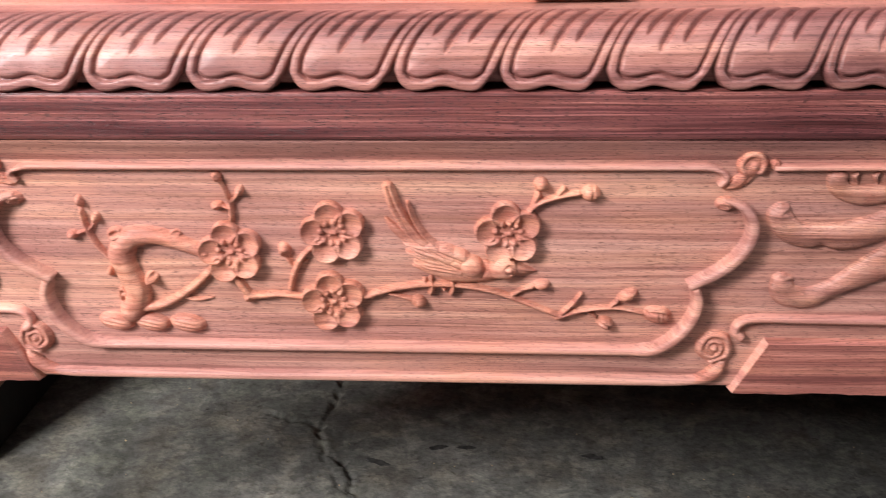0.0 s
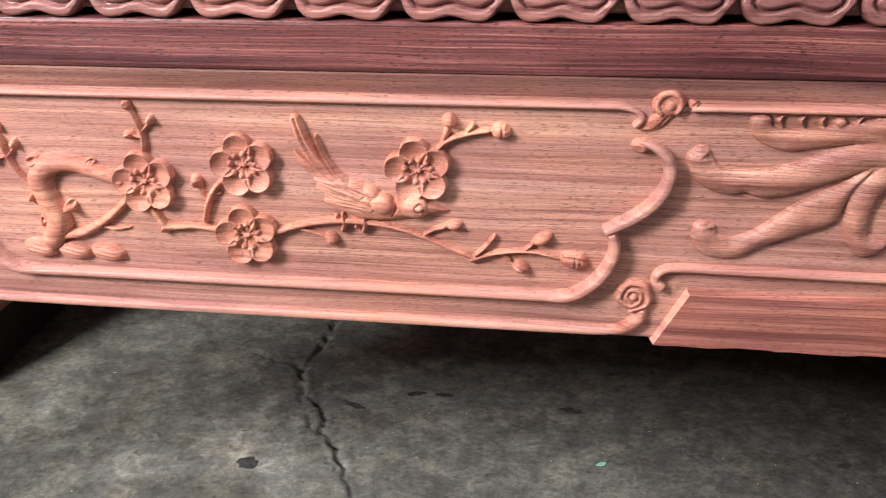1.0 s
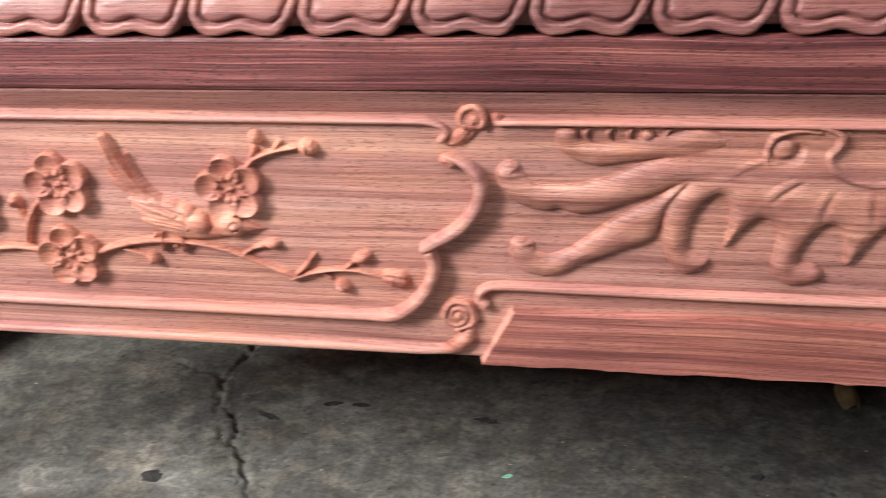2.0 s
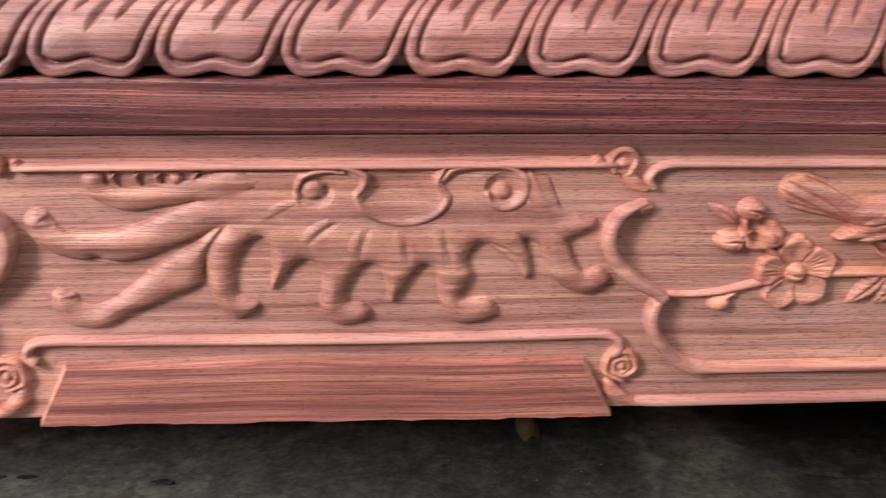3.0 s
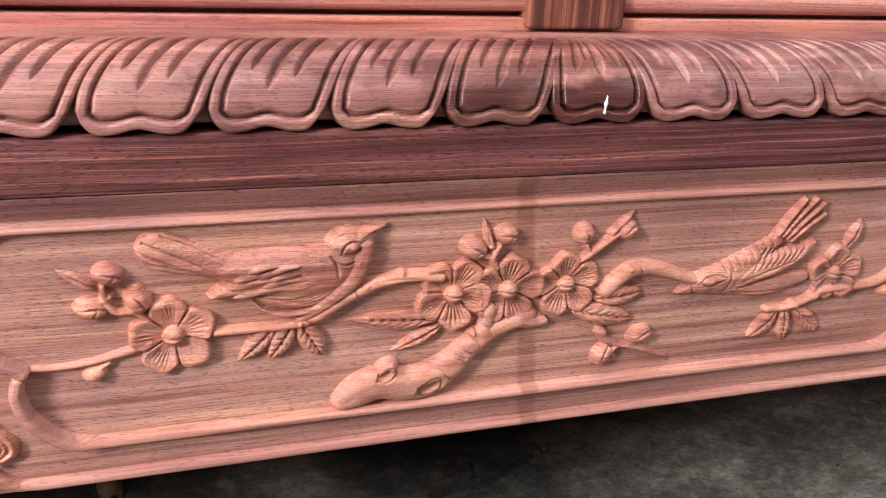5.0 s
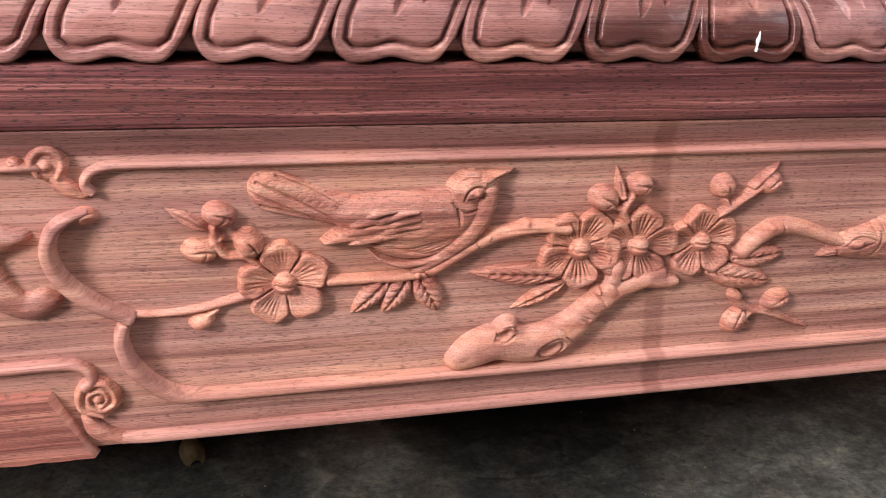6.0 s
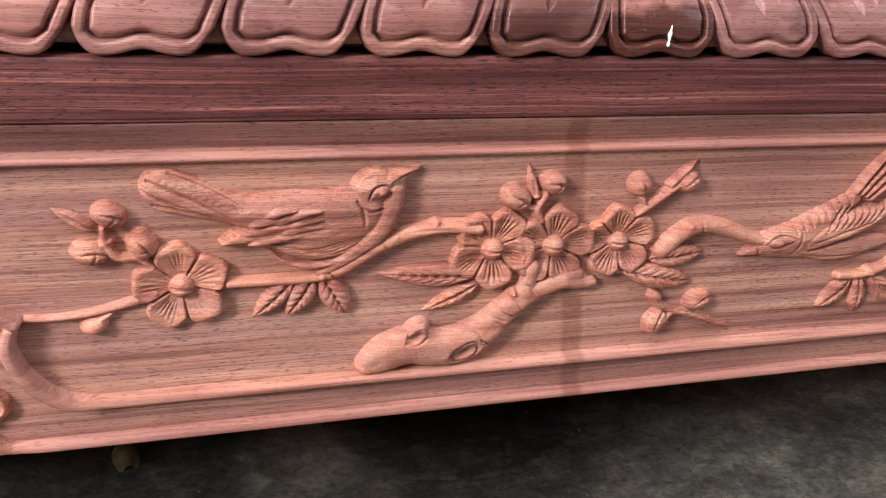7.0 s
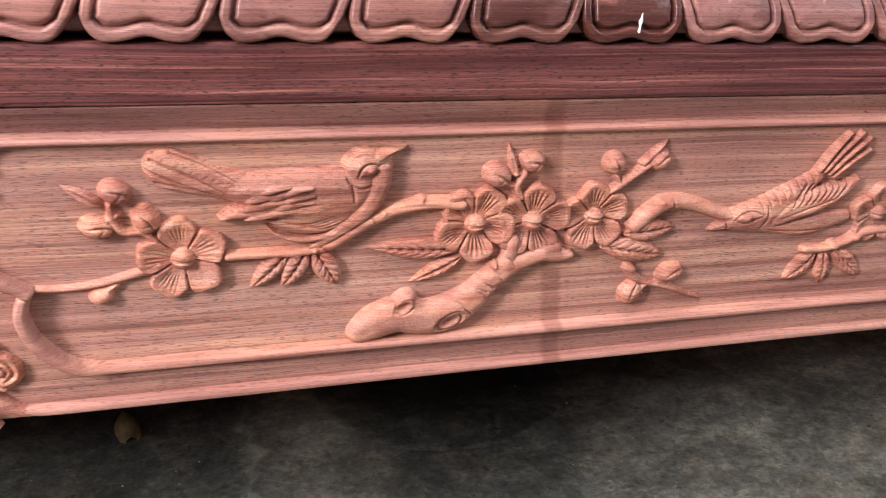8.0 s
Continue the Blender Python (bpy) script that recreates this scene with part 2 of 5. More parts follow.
def concrete():
    m, n, l, bsdf = material("worn_concrete")
    pos = n.new("ShaderNodeNewGeometry").outputs["Position"]
    big = noise_at(n, l, pos, (7, 8, 7), 5.0, 0.6, distort=0.2)
    mid = noise_at(n, l, pos, (38, 44, 38), 6.0, 0.68, distort=0.25)
    small = noise_at(n, l, pos, (150, 170, 150), 4.0, 0.65)
    grit = noise_at(n, l, pos, (520, 520, 520), 3.0, 0.7)
    spot = noise_at(n, l, pos, (60, 70, 60), 3.0, 0.6, distort=0.3)
    hue = noise_at(n, l, pos, (15, 15, 15), 2.0, 0.5)
    col = ramp(n, l, big, [(0.30, (0.104, 0.101, 0.093)), (0.50, (0.156, 0.152, 0.140)), (0.70, (0.250, 0.242, 0.224))])
    col = mix(n, l, col, ramp(n, l, mid, [(0.34, (0.62, 0.60, 0.57)), (0.5, (1, 1, 1)), (0.62, (1.32, 1.31, 1.26))]), 0.85, 'MULTIPLY')
    col = mix(n, l, col, ramp(n, l, small, [(0.32, (0.62, 0.60, 0.58)), (0.5, (1, 1, 1)), (0.68, (1.34, 1.33, 1.29))]), 0.75, 'MULTIPLY')
    col = mix(n, l, col, ramp(n, l, grit, [(0.3, (0.72, 0.72, 0.71)), (0.7, (1.26, 1.26, 1.24))]), 0.45, 'MULTIPLY')
    col = mix(n, l, col, ramp(n, l, hue, [(0.36, (1.05, 0.99, 0.92)), (0.5, (1, 1, 1)), (0.66, (0.97, 1.0, 0.95))]), 0.9, 'MULTIPLY')
    col = mix(n, l, col, ramp(n, l, spot, [(0.66, (1, 1, 1)), (0.71, (0.42, 0.39, 0.36))]), 0.75, 'MULTIPLY')
    # flaked skin of cement, lighter, with ragged edges
    skin = noise_at(n, l, pos, (24, 30, 24), 7.0, 0.72, distort=0.4)
    col = mix(n, l, col, ramp(n, l, skin, [(0.515, (1, 1, 1)), (0.54, (1.42, 1.41, 1.34))]), 0.85, 'MULTIPLY')
    # darker east and west; in the eastern part a round dark mark, chalky beside
    xyz = n.new("ShaderNodeSeparateXYZ")
    l.new(pos, xyz.inputs[0])
    x, y = xyz.outputs[0], xyz.outputs[1]
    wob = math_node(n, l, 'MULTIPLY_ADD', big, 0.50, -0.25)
    floor_tone = ramp(n, l, math_node(n, l, 'ADD', math_node(n, l, 'MULTIPLY', x, 1.3), wob), [(-0.04, (1.06, 1.06, 1.06)), (0.28, (0.60, 0.60, 0.61))])
    # sunlit glare at the near east end, painted as a brighter tone
    floor_glare = ramp(n, l, math_node(n, l, 'ADD', math_node(n, l, 'SUBTRACT', x, 0.5), math_node(n, l, 'SUBTRACT', math_node(n, l, 'MULTIPLY', wob, 0.5), math_node(n, l, 'MULTIPLY', y, 0.6))), [(0.12, (1, 1, 1)), (0.36, (3.0, 2.95, 2.85))])
    west_tone = ramp(n, l, math_node(n, l, 'ADD', math_node(n, l, 'ADD', x, 1.0), wob), [(0.42, (0.60, 0.60, 0.59)), (0.74, (1, 1, 1))])
    floor_tone = mix(n, l, floor_tone, west_tone, 1.0, 'MULTIPLY')
    floor_tone = mix(n, l, floor_tone, floor_glare, 1.0, 'MULTIPLY')
    col = mix(n, l, col, floor_tone, 1.0, 'MULTIPLY')

    def round_mark(cx, cy, ratio):
        dx, dy = math_node(n, l, 'SUBTRACT', x, cx), math_node(n, l, 'MULTIPLY', math_node(n, l, 'SUBTRACT', y, cy), ratio)
        r = math_node(n, l, 'SQRT', math_node(n, l, 'ADD', math_node(n, l, 'MULTIPLY', dx, dx), math_node(n, l, 'MULTIPLY', dy, dy)))
        return math_node(n, l, 'ADD', r, math_node(n, l, 'MULTIPLY_ADD', mid, 0.03, -0.015))
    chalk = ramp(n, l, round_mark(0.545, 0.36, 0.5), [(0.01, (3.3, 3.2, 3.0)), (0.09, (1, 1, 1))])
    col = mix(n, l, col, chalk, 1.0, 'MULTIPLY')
    darkened = ramp(n, l, round_mark(0.70, 0.46, 1.0), [(0.06, (0.42, 0.42, 0.43)), (0.146, (0.62, 0.62, 0.63)), (0.152, (1, 1, 1))])
    col = mix(n, l, col, darkened, 1.0, 'MULTIPLY')
    l.new(col, bsdf.inputs["Base Color"])
    bsdf.inputs["Roughness"].default_value = 0.88
    bsdf.inputs["Specular IOR Level"].default_value = 0.25
    b = n.new("ShaderNodeBump")
    b.inputs["Strength"].default_value = 0.42
    b.inputs["Distance"].default_value = 0.0024
    rough_top = math_node(n, l, 'ADD', math_node(n, l, 'MULTIPLY', small, 0.45), math_node(n, l, 'MULTIPLY', grit, 0.22))
    l.new(math_node(n, l, 'ADD', math_node(n, l, 'ADD', mid, skin), rough_top), b.inputs["Height"])
    l.new(b.outputs[0], bsdf.inputs["Normal"])
    return m


def plain(name, colour, rough=0.7, spread=0.15, scale=120):
    m, n, l, bsdf = material(name)
    pos = n.new("ShaderNodeNewGeometry").outputs["Position"]
    k = noise_at(n, l, pos, (scale, scale, scale), 3.0)
    lo, hi = tuple(c * (1 - spread) for c in colour), tuple(c * (1 + spread) for c in colour)
    l.new(ramp(n, l, k, [(0.3, lo), (0.7, hi)]), bsdf.inputs["Base Color"])
    bsdf.inputs["Roughness"].default_value = rough
    return m


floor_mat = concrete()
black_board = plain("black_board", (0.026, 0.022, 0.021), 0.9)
plaster = plain("grey_plaster", (0.18, 0.175, 0.167), 0.9, 0.2, 6)
white_paint = plain("white_paint", (0.85, 0.85, 0.84), 0.35, 0.04)
chip_mat = plain("pale_wood_chip", (0.46, 0.33, 0.17), 0.8, 0.3, 90)
flake_mat = plain("dark_flake", (0.050, 0.047, 0.044), 0.9, 0.5, 160)
green_mat = plain("green_scrap", (0.35, 0.72, 0.50), 0.6, 0.1)


# ---- mesh helpers ----
def link(name, verts, faces, mat, parent=None, label="", smooth=True):
    me = bpy.data.meshes.new(name)
    me.from_pydata([tuple(v) for v in verts], [], faces)
    me.materials.append(mat)
    if smooth:
        me.polygons.foreach_set("use_smooth", [True] * len(me.polygons))
    me.update()
    ob = new(name, me)
    if parent:
        ob.parent = parent
    if label:
        ob["label"] = label
    return ob


def part(name, bm, mat, parent=None, label="", smooth=False):
    me = bpy.data.meshes.new(name)
    bmesh.ops.recalc_face_normals(bm, faces=bm.faces)
    bm.to_mesh(me)
    bm.free()
    me.materials.append(mat)
    if smooth:
        me.polygons.foreach_set("use_smooth", [True] * len(me.polygons))
    ob = new(name, me)
    if parent:
        ob.parent = parent
    if label:
        ob["label"] = label
    return ob


def box_bm(x0, x1, y0, y1, z0, z1, bevel=0.0015, segs=2):
    bm = bmesh.new()
    bmesh.ops.create_cube(bm, size=1)
    bmesh.ops.scale(bm, vec=(x1 - x0, y1 - y0, z1 - z0), verts=bm.verts)
    bmesh.ops.translate(bm, vec=((x0 + x1) / 2, (y0 + y1) / 2, (z0 + z1) / 2), verts=bm.verts)
    if bevel:
        bmesh.ops.bevel(bm, geom=list(bm.edges), offset=bevel, segments=segs, affect='EDGES', profile=0.5)
    return bm


def spline(points, steps=8):
    """A smooth run through the points; every column is carried along."""
    p = np.array(points, float)
    if len(p) < 3:
        t = np.linspace(0, 1, steps + 1)[:, None]
        return p[0] * (1 - t) + p[-1] * t
    q = np.vstack([2 * p[0] - p[1], p, 2 * p[-1] - p[-2]])
    gap = np.maximum(np.linalg.norm(np.diff(q[:, :2], axis=0), axis=1), 1e-9)
    out = []
    for i in range(1, len(q) - 2):
        b, c = q[i], q[i + 1]
        mb = (c - q[i - 1]) / (gap[i - 1] + gap[i]) * gap[i]
        mc = (q[i + 2] - b) / (gap[i] + gap[i + 1]) * gap[i]
        for t in np.linspace(0, 1, steps, endpoint=False):
            out.append((2 * t ** 3 - 3 * t * t + 1) * b + (t ** 3 - 2 * t * t + t) * mb + (3 * t * t - 2 * t ** 3) * c + (t ** 3 - t * t) * mc)
    out.append(p[-1])
    return np.array(out)


def near(U, V, run):
    """Distance to a polyline with widths, in each cell: distance, width there, and the share of the way along it."""
    best = np.full(U.shape, 1e9)
    d_at, w_at, s_at = best.copy(), best.copy() * 0 + 1, best.copy() * 0
    n = len(run) - 1
    for i in range(n):
        a, b = run[i], run[i + 1]
        e = b[:2] - a[:2]
        k = np.clip(((U - a[0]) * e[0] + (V - a[1]) * e[1]) / max(e @ e, 1e-9), 0, 1)
        d = np.hypot(U - a[0] - k * e[0], V - a[1] - k * e[1])
        w = a[2] + (b[2] - a[2]) * k
        score = d - w
        m = score < best
        best[m], d_at[m], w_at[m], s_at[m] = score[m], d[m], w[m], (i + k[m]) / n
    return d_at, w_at, s_at


def rounded(s, w, h, flat=0.0):
    """Height of a rounded ridge: s millimetres inside its edge, half width w."""
    x = np.clip(s / np.maximum(w * (1 - flat), 1e-6), 0, 1)
    return np.minimum(h * np.sqrt(np.clip(1 - (1 - x) ** 2, 0, 1)), 2.4 * s) * (s > 0) + np.where(s <= 0, 2.4 * s, 0)


def blend(a, b, k):
    """The higher of two heights, with a soft valley between them."""
    h = np.clip(0.5 + 0.5 * (a - b) / k, 0, 1)
    return b + (a - b) * h + k * h * (1 - h)


def sag(u):
    """How far the top edge, rail and moulding hang towards the cabinet's west end, in millimetres."""
    return np.interp(u, [-420, -150, 150, 300], [3.5, 2.5, 0.8, 0.0])


def taper(u, v):
    """The apron grows slightly narrower towards its far end, where its foot rises; its top hangs a little in the west."""
    return v - np.clip((v - 431) / 6, 0, 1) * sag(u) + np.clip((456 - v) / 166, 0, 1.05) * np.interp(u, [200, 250, 370, 520, 820, 1300], [0, 0.4, 2.2, 4.0, 6.5, 7.0])


class Carving:
    """One motif in low relief on the apron. Lengths are millimetres: u along the apron, v up, height towards the viewer."""

    def __init__(self, soft=0.9):
        self.ops, self.lo, self.hi, self.soft = [], [1e9, 1e9], [-1e9, -1e9], soft
        self.du, self.dv, self.scale = 0.0, 0.0, 1.25

    def moved(self, du, dv):
        self.du, self.dv = du, dv
        return self

    def reach(self, u, v, r):
        self.lo = [min(self.lo[0], u - r), min(self.lo[1], v - r)]
        self.hi = [max(self.hi[0], u + r), max(self.hi[1], v + r)]

    def ridge(self, pts, h, flat=0.0, base=0.0, soft=None):
        """pts: (u, v, half width). Thin ends lie lower."""
        run = spline(pts)
        top = run[:, 2].max()
        for u, v, w in run:
            self.reach(u, v, abs(w) + 1.5)

        def op(H, U, V):
            d, w, s = near(U, V, run)
            w = np.maximum(w, 0.25)
            return blend(H, base + rounded(w - d, w, h * (w / top) ** 0.55, flat), soft or self.soft)
        self.ops.append(op)
        return self

    def dome(self, u, v, a, b, turn, h, flat=0.0, base=0.0):
        c, s = math.cos(radians(turn)), math.sin(radians(turn))
        self.reach(u, v, max(a, b) + 1.5)

        def op(H, U, V):
            x, y = ((U - u) * c + (V - v) * s) / a, (-(U - u) * s + (V - v) * c) / b
            r = np.hypot(x, y)
            return blend(H, base + rounded((1 - r) * min(a, b), min(a, b), h, flat), self.soft)
        self.ops.append(op)
        return self

    def shape(self, outline, w, h, sink=None, soft=None):
        """A body with a closed outline, rounded over w millimetres at its edge. sink: (from, to) the height at which it sinks back into the board."""
        run = spline([(u, v, 0.0) for u, v in outline + outline[:1]], 4)
        for u, v, _ in run:
            self.reach(u, v, 2.5)

        def op(H, U, V):
            d, inside = np.full(U.shape, 1e9), np.zeros(U.shape, bool)
            for a, b in zip(run[:-1], run[1:]):
                e = b[:2] - a[:2]
                k = np.clip(((U - a[0]) * e[0] + (V - a[1]) * e[1]) / max(e @ e, 1e-9), 0, 1)
                d = np.minimum(d, np.hypot(U - a[0] - k * e[0], V - a[1] - k * e[1]))
                if abs(e[1]) > 1e-9:
                    inside ^= ((a[1] > V) != (b[1] > V)) & (U < a[0] + (V - a[1]) / e[1] * e[0])
            top = rounded(np.where(inside, d, -d), w, h)
            if sink:
                k = np.clip((sink[1] - V) / (sink[1] - sink[0]), 0, 1)
                top = np.where(top > 0, top * k ** 0.8 - 0.5 * (k <= 0), top)
            return blend(H, top, soft or self.soft)
        self.ops.append(op)
        return self

    def cut(self, pts, w, depth):
        """A gouged line, deepest in its middle unless the widths say otherwise."""
        run = spline([(*p, 1.0) if len(p) == 2 else p for p in pts])

        def op(H, U, V):
            d, k, s = near(U, V, run)
            return H - depth * k * np.exp(-(d / (w * np.maximum(k, 0.3))) ** 2) * (H > -0.5)
        self.ops.append(op)
        return self

    def hollow(self, u, v, a, b, turn, depth):
        c, s = math.cos(radians(turn)), math.sin(radians(turn))

        def op(H, U, V):
            x, y = ((U - u) * c + (V - v) * s) / a, (-(U - u) * s + (V - v) * c) / b
            return H - depth * np.clip(1 - (x * x + y * y), 0, 1) ** 0.7
        self.ops.append(op)
        return self

    def leaf(self, u0, v0, u1, v1, w, h=3.0, veins=4):
        """From stalk to tip, with a midrib and side veins."""
        du, dv = u1 - u0, v1 - v0
        L = math.hypot(du, dv)
        nu, nv = -dv / L, du / L
        self.ridge([(u0, v0, w * 0.35), (u0 + du * .35, v0 + dv * .35, w), (u0 + du * .7, v0 + dv * .7, w * .72), (u1, v1, 0.3)], h, 0.3)
        self.cut([(u0, v0, 0.8), (u0 + du * .5, v0 + dv * .5, 1), (u0 + du * .95, v0 + dv * .95, 0.4)], 0.8, 1.3)
        for i in range(veins):
            k = 0.12 + 0.7 * i / max(veins, 1)
            for side in (-1, 1):
                r = w * 0.85 * (1 - 0.5 * k)
                a = (u0 + du * k, v0 + dv * k, 0.9)
                b = (u0 + du * (k + .2) + side * nu * r, v0 + dv * (k + .2) + side * nv * r, 0.5)
                self.cut([a, b], 0.65, 0.8)
        return self

    def bud(self, u, v, a, b, turn, h=5.0):
        self.dome(u, v, a, b, turn, h)
        c, s = math.cos(radians(turn)), math.sin(radians(turn))
        self.cut([(u + c * a * .9, v + s * a * .9, .5), (u + c * a * .3 - s * b * .15, v + s * a * .3 + c * b * .15, 1), (u - c * a * .4, v - s * a * .4, .4)], 0.7, 1.5)
        self.cut([(u + c * a * .35, v + s * a * .35, .9), (u + c * a * .15 + s * b * .8, v + s * a * .15 - c * b * .8, .4)], 0.6, 1.0)
        return self

    def plum(self, u, v, r, turn):
        """A five-petalled plum blossom with cupped petals and a ring of stamens."""
        self.reach(u, v, r + 2)

        def op(H, U, V):
            for i in range(5):
                a = radians(turn + 72 * i)
                pu, pv, pr = u + 0.56 * r * math.cos(a), v + 0.56 * r * math.sin(a), 0.455 * r
                d = np.hypot(U - pu, V - pv)
                k = np.clip(d / pr, 0, 1)
                tilt = ((U - pu) * math.cos(a) + (V - pv) * math.sin(a)) / pr
                cup = 5.4 - 3.3 * (1 - k ** 2.2) + 0.5 * tilt + 0.4 * (i % 2)
                s = pr - d
                leafh = np.where(s > 0, np.minimum(cup, 6.0 * s), 5.0 * s)
                H = np.maximum(H, leafh)
            R = np.hypot(U - u, V - v)
            H = np.where(R < 0.44 * r, 2.0 + (H - 2.0) * np.clip(R / (0.44 * r), 0, 1) ** 6, H)
            for i in range(11):
                a = 2 * math.pi * (i / 9 if i < 9 else i / 2) + 0.2 + 0.13 * math.sin(7 * i + u)
                q, dot = ((0.36 + 0.025 * math.sin(5 * i + v)) * r, 1.85) if i < 9 else (0.05 * r, 1.3)
                du, dv = U - u, V - v
                d = np.hypot(du - q * math.cos(a), dv - q * math.sin(a))
                H = np.maximum(H, np.where(d < dot, 2.5 + np.sqrt(np.clip(dot ** 2 - d * d, 0, 9)) * 1.2, -2))
                along, off = du * math.cos(a) + dv * math.sin(a), np.abs(dv * math.cos(a) - du * math.sin(a))
                H = np.maximum(H, np.where((along > 0) & (along < q), 2.7 - 1.3 * off, -2))
            return H
        self.ops.append(op)
        return self

    def rose(self, u, v, r, turn, groove=1.5):
        """A five-petalled blossom with fluted petals round a split dome."""
        self.reach(u, v, r + 2)

        def op(H, U, V):
            R, A = np.hypot(U - u, V - v), np.arctan2(V - v, U - u) - radians(turn)
            lobe = np.abs(np.cos(2.5 * A)) ** 0.5
            edge = r * (0.68 + 0.32 * lobe ** 1.2 + 0.025 * np.sin(11 * A + v))
            s = edge - R
            x = np.clip(R / edge, 0, 1)
            q = np.arctan2(np.sin(5 * A), np.cos(5 * A))
            fold = q + 0.30 * np.sin(3 * A + u)
            flute = sum(np.exp(-((fold - c) / 0.20) ** 2) * m for c, m in ((-1.35, 0.6), (-0.62, 0.9), (0.1, 1.0), (0.8, 0.9), (1.45, 0.6)))
            cup = 0.5 + 3.9 * x ** 1.2 - 1.4 * np.clip((x - 0.82) / 0.18, 0, 1) ** 2
            h = cup - groove * np.clip((1 - np.abs(x - 0.56) / 0.30) * 1.4, 0, 1) * np.clip(flute, 0, 1) + 0.7 * np.sin(2 * A + u) * x - 3.2 * np.clip(0.45 - lobe, 0, 1) / 0.45 * np.clip(x * 1.6, 0, 1)
            h = np.where(s > 0, np.minimum(np.maximum(h, 0.3), 0.4 + 3.4 * s), 4.4 * s + 0.4)
            H = np.maximum(H, h)
            q = 0.245 * r
            H = np.maximum(H, np.where(R < q, 1.2 + np.sqrt(np.clip(q * q - R * R, 0, None)) * 0.75, -2))
            d = np.abs((V - v) + 0.15 * (U - u) + 0.6)
            return H - 1.2 * np.exp(-(d / 0.7) ** 2) * (R < q * 0.85)
        self.ops.append(op)
        return self

    def make(self, name, parent, mat, label="", cell=0.6):
        us = np.arange(self.lo[0], self.hi[0] + cell, cell)
        vs = np.arange(self.lo[1], self.hi[1] + cell, cell)
        U, V = np.meshgrid(us, vs)
        H = np.full(U.shape, -3.0)
        for op in self.ops:
            H = op(H, U, V)
        H = H + 0.07 * np.sin(U * 0.29 + V * 0.17) * np.sin(V * 0.41 - U * 0.09)
        H = np.where(H > 0, H * self.scale, H)
        H = np.maximum(H, -3.0)
        keep = H > -2.2
        index = np.full(U.shape, -1)
        index[keep] = np.arange(keep.sum())
        uu, vv = U[keep] + self.du, V[keep] + self.dv
        verts = np.stack([uu / 1000, -H[keep] / 1000, taper(uu, vv) / 1000], 1)
        q = np.stack([index[:-1, :-1], index[:-1, 1:], index[1:, 1:], index[1:, :-1]], -1).reshape(-1, 4)
        up = np.maximum.reduce([H[:-1, :-1], H[:-1, 1:], H[1:, 1:], H[1:, :-1]]).reshape(-1)
        q = q[(q.min(1) >= 0) & (up > -0.6)]
        return link(name, verts, q.tolist(), mat, parent, label)


def bead(name, points, h, parent, mat, label="", flat=0.25, steps=10, steep=False):
    """A rounded moulding laid along a line on the apron. points: (u, v, half width)."""
    run = spline(points, steps)
    d = np.gradient(run[:, :2], axis=0)
    d /= np.maximum(np.linalg.norm(d, axis=1, keepdims=True), 1e-9)
    side = np.stack([-d[:, 1], d[:, 0]], 1)
    top = run[:, 2].max()
    verts, faces, n = [], [], 11
    for (u, v, w), (a, b) in zip(run, side):
        hh = 1.3 * h * (w / top) ** 0.6
        for k in range(n):
            t = -1 + 2 * k / (n - 1)
            x = math.copysign(abs(t) ** (1 - flat * 0.4), t)
            y = hh * (max(0.0, 1 - abs(t) ** (3.2 if steep else 2.3)) ** (0.5 if steep else 0.6)) - (0.8 if abs(t) == 1 else 0)
            verts.append(((u + a * w * x) / 1000, -y / 1000, float(taper(u + a * w * x, v + b * w * x)) / 1000))
    for i in range(len(run) - 1):
        for k in range(n - 1):
            p = i * n + k
            faces.append((p, p + 1, p + n + 1, p + n))
    for i in (0, len(run) - 1):
        c = len(verts)
        m = np.mean(verts[i * n:i * n + n], axis=0)
        verts.append(tuple(m))
        for k in range(n - 1):
            faces.append((i * n + k, c, i * n + k + 1) if i == 0 else (i * n + k, i * n + k + 1, c))
    ob = link(name, verts, faces, mat, parent, label)
    bm = bmesh.new()
    bm.from_mesh(ob.data)
    bmesh.ops.recalc_face_normals(bm, faces=bm.faces)
    bm.to_mesh(ob.data)
    bm.free()
    return ob


# ---- ground ----
def stretched(lo, hi, step, far):
    """Even steps between lo and hi, then widening ones as far as the horizon."""
    mid = np.arange(lo, hi + step / 2, step)
    out = step * 1.35 ** np.arange(1, 40)
    out = np.cumsum(out)
    out = out[out < far]
    return np.concatenate([lo - out[::-1], mid, hi + out])


